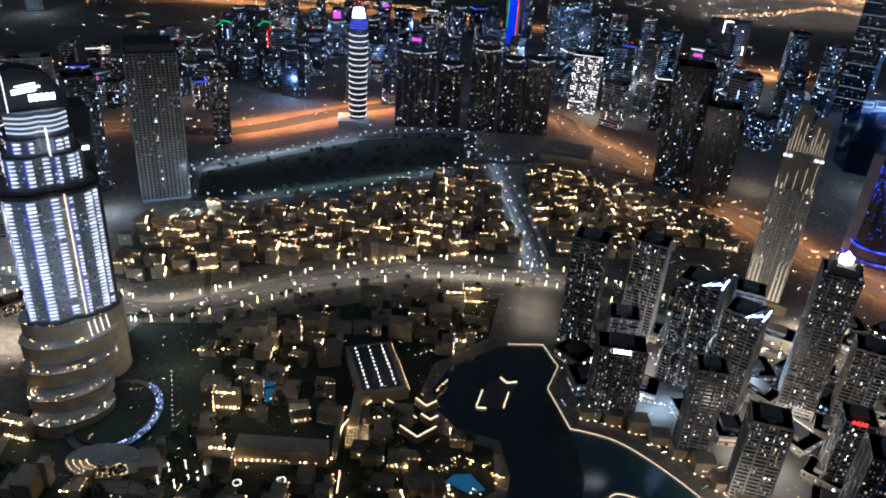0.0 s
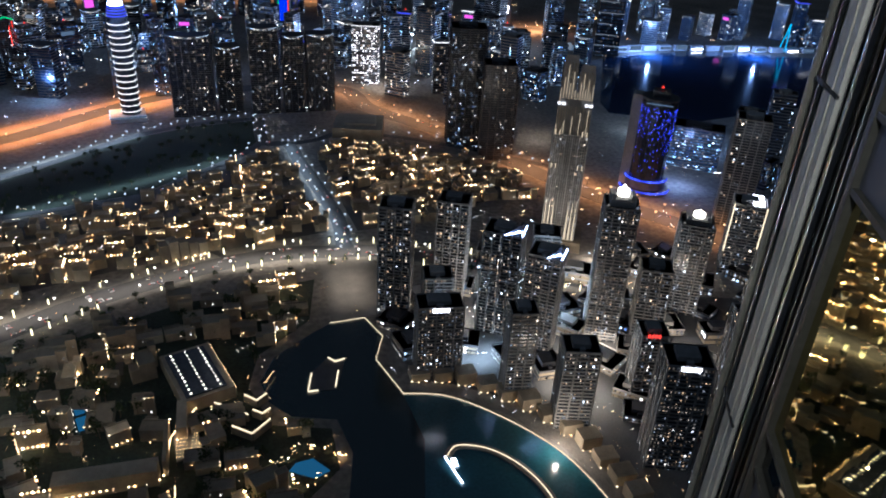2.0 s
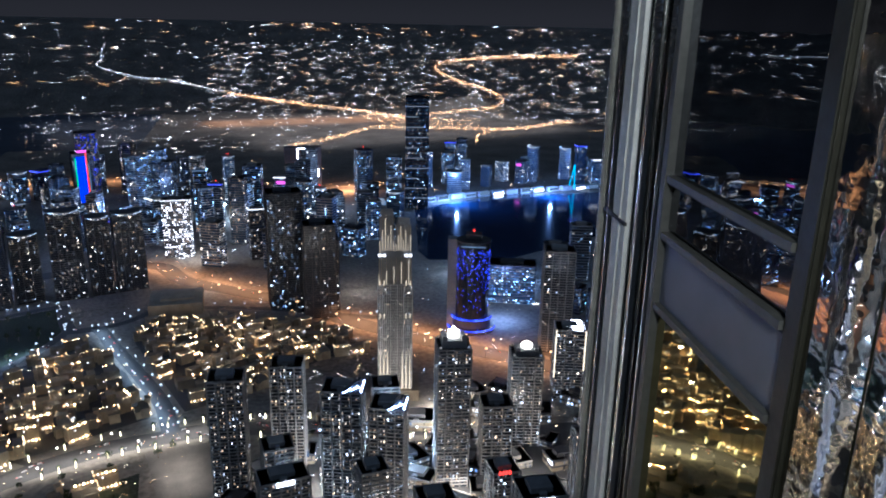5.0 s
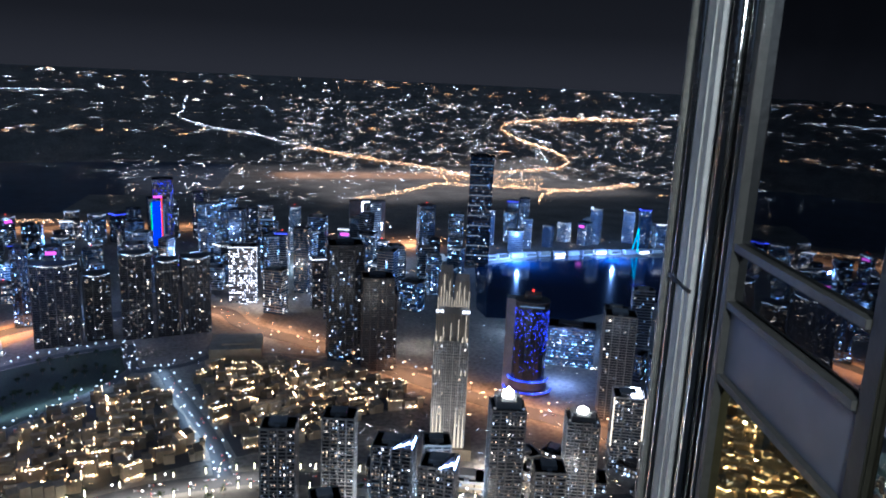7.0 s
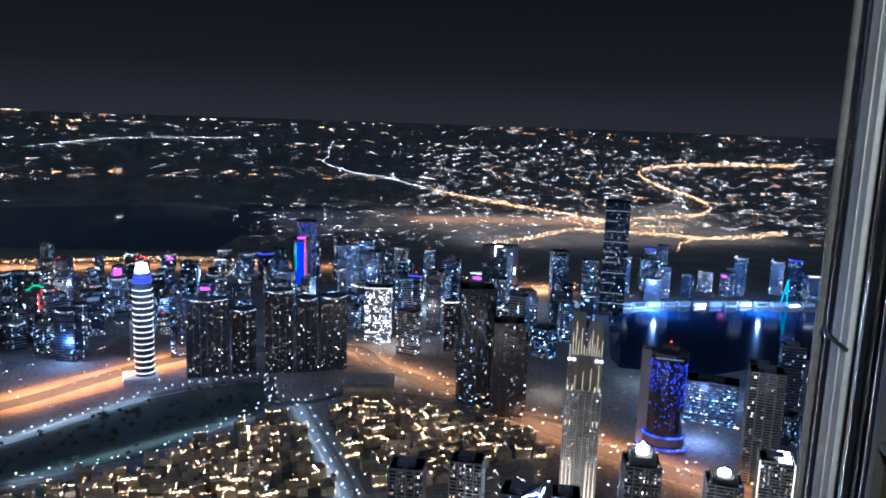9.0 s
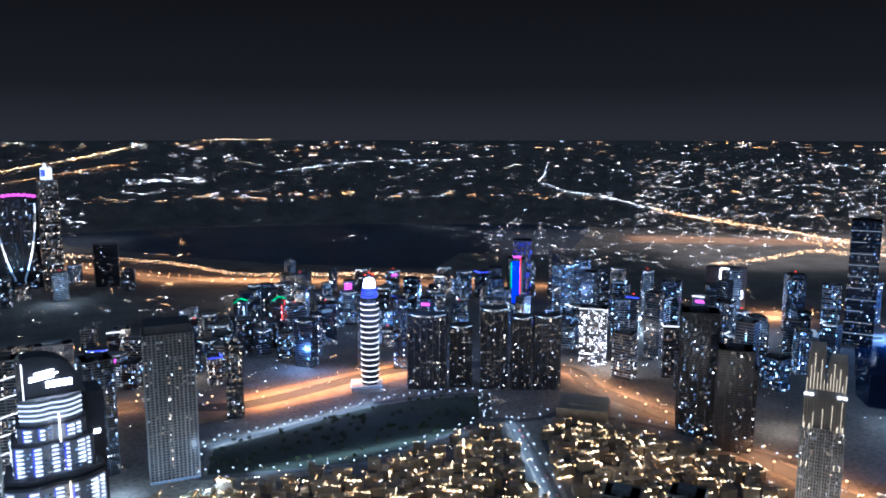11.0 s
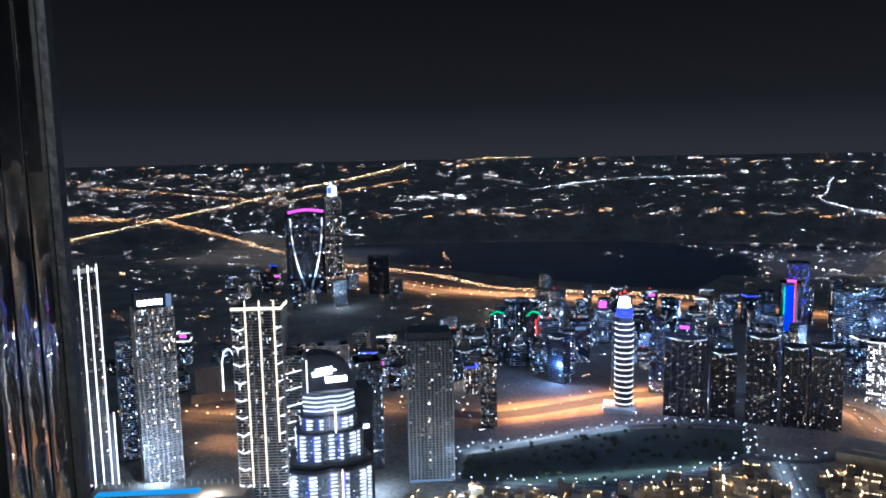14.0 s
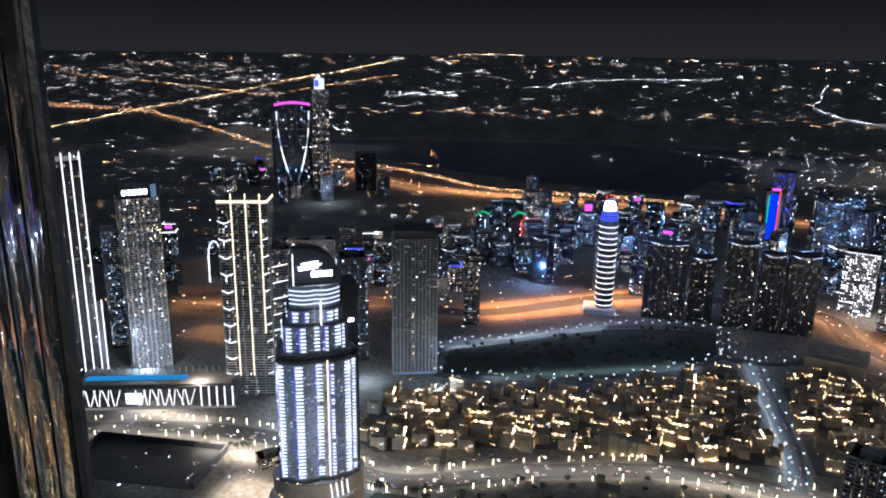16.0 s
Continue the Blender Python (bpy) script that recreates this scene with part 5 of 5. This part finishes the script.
# coloured towers beside the beacon
for x, y, h, mat, lab in ((-276, 1850, 88, PURPLE, "slim tower with a violet light panel"), (-225, 1850, 92, BLUE_LINE, "slim tower with a blue light panel"), (-385, 1560, 105, GREEN, "dark tower with green and red outline lights"), (-470, 1570, 98, GREEN, "dark tower with a green roof line")):
    t = tower(lab, x, y, 30, 26, h, 0, lit=.1, seed=int(h), wall=DARKMETAL, win=WIN_COOL)
    if mat is GREEN:
        part("roof_line_light", Geo().bar((-15, -14, h - 2), (0, -14, h + 8), .8).bar((0, -14, h + 8), (15, -14, h + 3), .8), mat, t)
        part("edge_light", Geo().bar((12, -14, h), (12, -14, h - 30), .9).bar((6, -14, h - 10), (6, -14, h - 44), .9), RED if h > 100 else WIN_COOL, t)
    else:
        part("light_panel", Geo().box(-13, -13.8, 30, 5, -13.4, h - 3), mat, t)

# arch building
arch = thing("arch_building", "curved block with a tall white-lit arch", "building", facing(-870, 1145, 10))
part("block", Geo().box(-60, -8, 0, -16, 22, 66).box(-70, -14, 0, 40, 24, 18).box(16, -8, 0, 34, 20, 40), CONCRETE, arch)
g = Geo()
for k in range(14):
    a0, a1 = math.pi * k / 14, math.pi * (k + 1) / 14
    g.bar((11 * math.cos(a0), -9, 70 + 28 * math.sin(a0)), (11 * math.cos(a1), -9, 70 + 28 * math.sin(a1)), 1.2)
g.bar((11, -9, 18), (11, -9, 70), 1.2).bar((-11, -9, 18), (-11, -9, 70), 1.2)
part("arch_light", g, WHITE_LINE, arch, "white-lit arch")
part("arch_frame", Geo().box(-14, -8, 18, -12.3, 8, 70).box(12.3, -8, 18, 14, 8, 70), WHITECLAD, arch)

# zigzag-fronted mall and its lit forecourt
mall = thing("mall", "long mall block with a zigzag of white light bars", "building", pose(-655, 720, 0, 0, 0, 24))
part("hall", Geo().box(-100, -14, 0, 108, 46, 30), DARKMETAL, mall)
part("roof_garden", Geo().box(-96, -8, 30, 100, 40, 31.2), PAVING, mall)
for k in range(28):
    if 9 < k < 14:
        continue
    x = -92 + 5.2 * k
    part("zigzag_light", Geo().bar((x, -14.7, 5 if k % 2 else 27), (x + (3 if k % 3 else 7), -14.7, 27 if k % 2 else 5), .5), WHITE_LINE, mall, "white light bar")
part("screen", Geo().box(-32, -15, 8, -12, -14.4, 22), glow("mall_screen", [(.6, .7, 1)], 2.4, .05), mall, "bright video screen")
for k in range(5):
    part("pillar_light", Geo().box(62 + 10 * k, -15, 2, 63.4 + 10 * k, -14.3, 30), WHITE_LINE, mall)
part("shop_front", Geo().box(-98, -15.2, 0, 106, -14.6, 3), WIN_WARM, mall, "bright shop fronts")
part("roof_pool", Geo().box(-90, 6, 31.2, 40, 20, 31.8), glow("blue_roof_water", [(.05, .3, .6)], .3, .05), mall, "blue roof terrace")
for k in range(22):
    part("roof_lamp", Geo().box(-90 + 8.8 * k, 30, 31.2, -89 + 8.8 * k, 31, 38), WIN_WARM, mall)
half = thing("dark_pit", "dark unlit building plot beside the boulevard", "plot", pose(-560, 600, 0, 0, 0, 10))
part("hoarding", Geo().box(-90, -40, 0, -88, 44, 8).box(70, -40, 0, 72, 44, 8).box(-88, 42, 0, 70, 44, 8), DARKMETAL, half)
part("floor", Geo().box(-88, -40, -.2, 70, 42, .3), ASPHALT, half)
for k in range(4):
    t = tower("low hall with bright windows", -430 + 34 * k, 640 - 14 * k, 28, 20, 12 + 3 * k, 15, lit=.6, seed=300 + k, wall=SANDSTONE)
block = thing("museum_block", "large plain dark block beside the crossing", "building", pose(200, 1175, 0, 0, 0, -14))
part("block", Geo().box(-38, -34, 0, 42, 40, 24).box(-20, -16, 24, 30, 30, 27), SANDSTONE, block)
t = thing("lakeside_block", "long low lakeside restaurants with warm arcades", "building")
for k, (x, y, h) in enumerate(along([(x + 20, y + 20) for x, y in PROMENADE], 22)):
    part("pavilion", Geo().prism([(x - 9, y - 6), (x + 9, y - 6), (x + 9, y + 9), (x - 9, y + 9)], 0, 9 + 2 * (k % 3)), SANDSTONE, t)
    part("arcade_lamp", Geo().dot(x - 9, y - 8, 3, 1.1).dot(x - 3, y - 10, 3, 1.0).dot(x + 4, y - 10, 3, .9), DOT_WARM, t, "", "stuff")


# ---------- scattered lamps of the towns ----------
OPEN = [(-430, 1120), (-520, 1160), (-380, 1262), (-304, 1324), (-106, 1468), (-96, 1372), (-170, 1290), (-246, 1237)]


def lamps(name, label, n, az, dep, mat, size, clump=0.0, bias=1.0, run=1):
    """Lamps strewn over a piece of land, singly or in short street rows."""
    g = Geo()
    tries = 0
    while len(g.f) < n * 8 and tries < n * 30:
        tries += 1
        a, d = rnd.uniform(*az), dep[0] + (dep[1] - dep[0]) * rnd.random() ** bias
        if d > 11 and (inside(*place(a, d)[:2], PARK) or inside(*place(a, d)[:2], LAKE_POLY) or inside(*place(a, d)[:2], FOUNTAIN_POLY) or inside(*place(a, d)[:2], BAY) or inside(*place(a, d)[:2], OPEN)):
            continue
        if noise.noise(Vector((a * .9, d * 2.6, 3.1))) + .25 * noise.noise(Vector((a * 4, d * 9, 1.7))) < clump:
            continue
        slope = rnd.choice((-.35, -.2, .04, .04, .1, .3)) * d * .06
        gap = rnd.uniform(.07, .16)
        k0 = size * rnd.choice((.55, .8, 1.0, 1.25))
        for k in range(rnd.randint(1, run)):
            da = k * gap + rnd.gauss(0, .012)
            x, y, z = place(a + da, max(.55, d + da * slope + rnd.gauss(0, .006)))
            r = math.hypot(x, y) * k0
            g.dot(x, y, z + 6, r, r * .8)
    return solid(name, g, mat, label, "lamps", "stuff")


lamps("horizon_lamps", "countless far lamps along the horizon", 975, (-52, 46), (.62, 2.6), DOT_MIX, .00035, -.05, 1.5, 5)
lamps("horizon_lamps", "orange far lamps along the horizon", 273, (-52, 46), (.6, 1.5), DOT_ORANGE, .00033, .0, 1.0, 6)
lamps("district_lamps", "dense white lamps of a far district", 1500, (-52, -32), (1.2, 4.2), DOT_FAR, .00030, -.1, 1.0, 5)
lamps("district_lamps", "lamps of a far district", 585, (-33, 12), (2.0, 4.9), DOT_FAR, .00031, .1, 1.0, 5)
lamps("stadium_lamps", "bright floodlights of a far sports ground", 76, (-25, -19), (3.15, 3.5), DOT_WHITE, .00047, -1, 1.0, 5)
lamps("district_lamps", "lamps on the far lagoon shore", 221, (-28, 11), (4.3, 4.9), DOT_ORANGE, .00035, .05, 1.0, 6)
lamps("district_lamps", "white lamps on the far lagoon shore", 136, (-28, 11), (4.2, 5.0), DOT_WHITE, .00035, .05, 1.0, 4)
lamps("district_lamps", "dense lamps of the eastern town", 4225, (13, 47), (2.0, 7.4), DOT_FAR, .00035, -.2, 1.0, 6)
lamps("district_lamps", "bright white lamps of the eastern town", 455, (12, 47), (1.6, 7.4), DOT_WHITE, .00035, .0, 1.0, 3)
lamps("district_lamps", "orange lamps of the eastern town", 455, (18, 47), (2.6, 8.0), DOT_ORANGE, .00035, .0, 1.0, 6)
lamps("district_lamps", "dim lamps of the villas by the lagoon", 975, (1, 22), (6.2, 9.8), DOT_FAR, .00035, -.12, 1.0, 4)
lamps("district_lamps", "lamps of parking lots by the highway", 520, (-50, -32), (6.2, 12.2), DOT_FAR, .00042, .05, 1.0, 6)
lamps("district_lamps", "orange lamps of the roads by the highway", 255, (-50, -20), (7.6, 12.2), DOT_ORANGE, .00042, .05, 1.0, 6)
lamps("district_lamps", "white lamps of blocks by the highway", 221, (-38, -27), (4.2, 6.4), DOT_WHITE, .00042, .1, 1.0, 4)
lamps("lagoon_lamps", "few lamps on paths in the lagoon", 30, (-20, 8), (5.2, 8.6), DOT_WHITE, .00035, .3, 1.0, 4)
lamps("street_lamps", "small lamps of the streets between the towers", 975, (-44, 46), (11.4, 22), DOT_MIX, .00039, .0, 1.0, 4)
lamps("street_lamps", "small orange lamps of the streets", 403, (-44, 42), (10.2, 17), DOT_ORANGE, .00039, .0, 1.0, 5)
lamps("garden_lamps", "small lamps among the low houses", 1700, (-36, 10), (23, 46), DOT_WARM, .00039, -.02, 1.0, 3)
lamps("street_lamps", "small lamps at the feet of the towers", 1690, (12, 52), (23, 50), DOT_MIX, .00052, -.25, 1.0, 4)
lamps("shop_lamps", "warm lamps of shops at the feet of the towers", 585, (12, 52), (23, 46), DOT_WARM, .00052, -.1, 1.0, 5)
lamps("street_lamps", "white lamps around the hotel", 273, (-46, -29), (28, 47), DOT_WHITE, .00047, -.15, 1.0, 4)
for line, wide, mat, name in (
        ([(14.2, 5.5), (17, 5.98), (19.9, 6.36), (22.4, 6.65), (24.9, 6.93), (27.3, 7.2), (31.5, 6.72), (34.1, 6.34), (34.7, 5.73), (33.3, 5.07), (31, 4.44), (29.6, 3.66), (30.5, 3.15), (34, 2.78), (40, 2.5)], .10, DOT_ORANGE, "highway_lamps"),
        ([(18.6, 9.45), (21.9, 8.87), (25, 8.07), (27.3, 8.06), (31.6, 8.02), (35.4, 7.96), (40, 7.2)], .12, DOT_ORANGE, "highway_lamps"),
        ([(32.8, 9.09), (33, 8.51), (34.5, 8.03)], .1, DOT_ORANGE, "highway_lamps"), ([(24, 7.0), (26, 7.5), (28.5, 7.4), (30, 7.6), (33, 7.5)], .3, DOT_ORANGE, "highway_lamps"),
        ([(6.7, 2.18), (6.4, 2.72), (6.4, 3.16), (6, 3.62), (7, 4.03), (8.6, 4.45), (10.9, 4.7), (14.2, 5.5)], .05, DOT_WHITE, "highway_lamps"),
        ([(-52, 6.3), (-47.8, 5.58), (-44, 4.93), (-41.6, 4.46), (-37.3, 3.72), (-33.7, 3.02), (-30.8, 2.38), (-28, 1.91), (-25.2, 1.34), (-22.8, .77)], .04, DOT_WARM, "highway_lamps"),
        ([(-46.5, 1.47), (-45.3, 2.04), (-42.2, 2.39), (-37.2, 2.98), (-34.6, 3.29), (-32.9, 3.47), (-28.4, 2.83), (-26.1, 2.45), (-23.3, 2.05)], .03, DOT_ORANGE, "highway_lamps"),
        ([(-50, 4.1), (-47.7, 4.08), (-45.5, 4.13), (-42.4, 4.45), (-40.8, 4.65), (-38.3, 5.4), (-35.7, 6.26), (-33, 7.22), (-30, 7.9), (-28.8, 8.27), (-21.5, 9.34), (-15.6, 10.48), (-4, 10.79), (1.6, 11.2)], .12, DOT_ORANGE, "highway_lamps"),
        ([(-5, 6.9), (2, 7.6), (7, 8.6)], .02, DOT_WHITE, "path_lamps"), ([(-14, 2.9), (-8, 2.2), (0, 2.0)], .02, DOT_WHITE, "highway_lamps"), ([(-20, .8), (-18, .5), (-14, .5)], .02, DOT_WARM, "highway_lamps")):
    g = Geo()
    pts, a0 = smooth(line, 10), line[0][0]
    step = (.06 if a0 > 0 else .1) if wide > .09 else .14
    if name == "path_lamps":
        step = .5
    for a, d, h in along(pts, step):
        for row in ((-1, 1) if wide > .03 else (0,)):
            if rnd.random() < .85:
                x, y, z = place(a + rnd.gauss(0, .02), d + row * wide * .5 + rnd.gauss(0, wide * .25))
                r = math.hypot(x, y) * (.00042 if mat is DOT_ORANGE else .00034) * rnd.uniform(.6, 1.3)
                g.dot(x, y, z + 8, r)
    solid(name, g, mat, "chain of lamps along a far highway", "lamps", "stuff")


# ---------- the tower's own facade beside the viewpoint ----------
WALL_AZ = radians(25.2)
U = Vector((math.sin(WALL_AZ), math.cos(WALL_AZ), 0))
Nrm = Vector((math.cos(WALL_AZ), -math.sin(WALL_AZ), 0))
FACADE = Matrix(((U.x, Nrm.x, 0, 0), (U.y, Nrm.y, 0, 0), (0, 0, 1, EYE_Z), (0, 0, 0, 1)))
D = 2.36
wall = tagged(new("wall_facade"), "glass and steel facade of the viewing tower", "facade", kind="structure")
wall.matrix_world = FACADE
LOW, HIGH = -40.0, 9.0


def post(name, x0, x1, y0, y1, mat, label="", cut=0.004):
    """An upright of the facade with rounded edges."""
    bm = bmesh.new()
    bmesh.ops.create_cube(bm, size=1)
    bmesh.ops.transform(bm, matrix=Matrix.LocRotScale(((x0 + x1) / 2, (y0 + y1) / 2, (LOW + HIGH) / 2), None, (x1 - x0, y1 - y0, HIGH - LOW)), verts=bm.verts)
    bmesh.ops.bevel(bm, geom=[e for e in bm.edges], offset=cut, segments=2, affect="EDGES")
    me = bpy.data.meshes.new(name)
    bm.to_mesh(me)
    bm.free()
    me.materials.append(mat)
    ob = new(name, me)
    ob.parent = wall
    return tagged(ob, label)


def tube(name, x, y, r, mat, label=""):
    g = Geo().prism(circle(r, 28, x, y), LOW, HIGH)
    g.f = g.f[:-2]
    ob = part(name, g, mat, wall, label)
    for p in ob.data.polygons:
        p.use_smooth = len(p.vertices) == 4
    return ob


tube("steel_tube", 7.30, D - .02, .085, BRONZE, "round dull steel tube")
tube("steel_tube", 7.02, D - .05, .05, STEEL, "polished round steel tube")
post("mullion_fin", 6.46, 6.84, D - .10, D - .04, SATIN, "satin aluminium fin")
post("mullion_rib", 6.60, 6.64, D - .112, D - .101, SATIN)
tube("steel_tube", 6.22, D - .02, .085, STEEL, "polished round steel tube")
tube("steel_tube", 6.03, D + .02, .045, STEEL, "polished round steel tube")
post("gasket", 5.90, 7.40, D + .04, D + .08, RUBBER, "dark recess between tubes and fins")
post("jamb", 5.76, 5.86, D - .05, D + .10, FRAMEMETAL)
post("post", 3.69, 3.86, D - .015, D + .10, POSTMETAL, "upright post of dull grey metal", .012)
for z in (-1.78, -5.34):
    part("joint", Geo().box(6.45, D - .115, z, 6.85, D - .09, z + .035), RUBBER, wall)
    part("bracket", Geo().box(6.86, D - .10, z - .02, 7.12, D - .06, z + .03), DARKMETAL, wall)
for z in (-2.1, -3.9, -5.8):
    part("bolt", Geo().box(7.39, D - .05, z, 7.44, D - .02, z + .05), DARKMETAL, wall)
FLOOR_H = 3.56
for k in range(-2, 10):
    z = -FLOOR_H * k
    a0, a1 = 3.861, 5.759
    for zz in (-1.195, -1.665, -2.28):
        part("transom", Geo().box(a0, D - .04, z + zz - .028, a1, D + .09, z + zz + .028), FRAMEMETAL, wall)
        part("transom_lip", Geo().box(a0, D - .012, z + zz - .05, a1, D + .05, z + zz - .029), RUBBER, wall)
    part("pane", Geo().box(a0, D + .02, z - 1.61, a1, D + .035, z - 1.23), MIRRORGLASS, wall, "dark mirror-like pane")
    part("spandrel", Geo().box(a0, D + .01, z - 2.25, a1, D + .035, z - 1.72), SPANDREL, wall, "plain grey spandrel panel")
    # lower panes carry the yellow indoor light in their tint
    part("pane", Geo().box(a0, D + .02, z - 4.72, a1, D + .035, z - 2.34), MIRRORGLASS if k < 0 else GLOWTINTGLASS, wall, "tinted mirror-like pane")
part("backing", Geo().box(-6, D + .24, LOW, 7.40, D + .4, HIGH), RUBBER, wall)
for x0, x1, bulge in ((3.16, 3.675, .025), (2.62, 3.15, .03), (1.8, 2.6, .04), (.3, 1.78, .05)):
    n = 16
    edge = [(x0 + (x1 - x0) * i / n, D + .11 - .16 * (x1 - x0) * i / n - bulge * math.sin(math.pi * i / n)) for i in range(n + 1)]
    g = Geo().prism(edge + [(x1, D + .2), (x0, D + .2)], LOW, HIGH)
    g.f = g.f[:-2]
    ob = part("steel_panel", g, WAVYGLASS, wall, "bowed polished panel mirroring the city")
    for p in list(ob.data.polygons)[:n]:
        p.use_smooth = True
part("side_pane", Geo().box(-6, D + .02, LOW, .28, D + .04, HIGH), DARKGLASS, wall)

# the upright at the other side of the viewpoint
AZ2 = radians(-24.0)
U2, N2 = Vector((math.sin(AZ2), math.cos(AZ2), 0)), Vector((-math.cos(AZ2), math.sin(AZ2), 0))
side = tagged(new("wall_side"), "polished steel and dark glass upright of the tower", "facade", kind="structure")
side.matrix_world = Matrix(((U2.x, N2.x, 0, 0), (U2.y, N2.y, 0, 0), (0, 0, 1, EYE_Z), (0, 0, 0, 1)))
K = 1.2
part("edge", Geo().box(K / math.tan(radians(23.6)), K + .0, LOW, K / math.tan(radians(23.2)), K + .2, HIGH), RUBBER, side, "dark edge profile")
for k, (a0, a1) in enumerate(((23.7, 24.9), (25.0, 26.3), (26.4, 27.6))):
    x0, x1 = K / math.tan(radians(a1)), K / math.tan(radians(a0))
    r = (x1 - x0) / 2
    g = Geo().prism([((x0 + x1) / 2 + r * math.cos(math.tau * i / 40), K + .03 + r * .10 * math.sin(math.tau * i / 40)) for i in range(40)], LOW, HIGH)
    g.f = g.f[:-2]
    ob = part("steel_panel", g, WAVYGLASS, side, "narrow polished panel mirroring the city")
    for p in ob.data.polygons:
        p.use_smooth = len(p.vertices) == 4
part("backing", Geo().box(-4, K + .06, LOW, K / math.tan(radians(23.6)), K + .2, HIGH), RUBBER, side)

# the tower's body behind the viewpoint
core = solid("wall_core", Geo().box(-14, -22, 0, 14, -3, 470), CONCRETE, "plain body wall of the viewing tower", "wall", "structure")
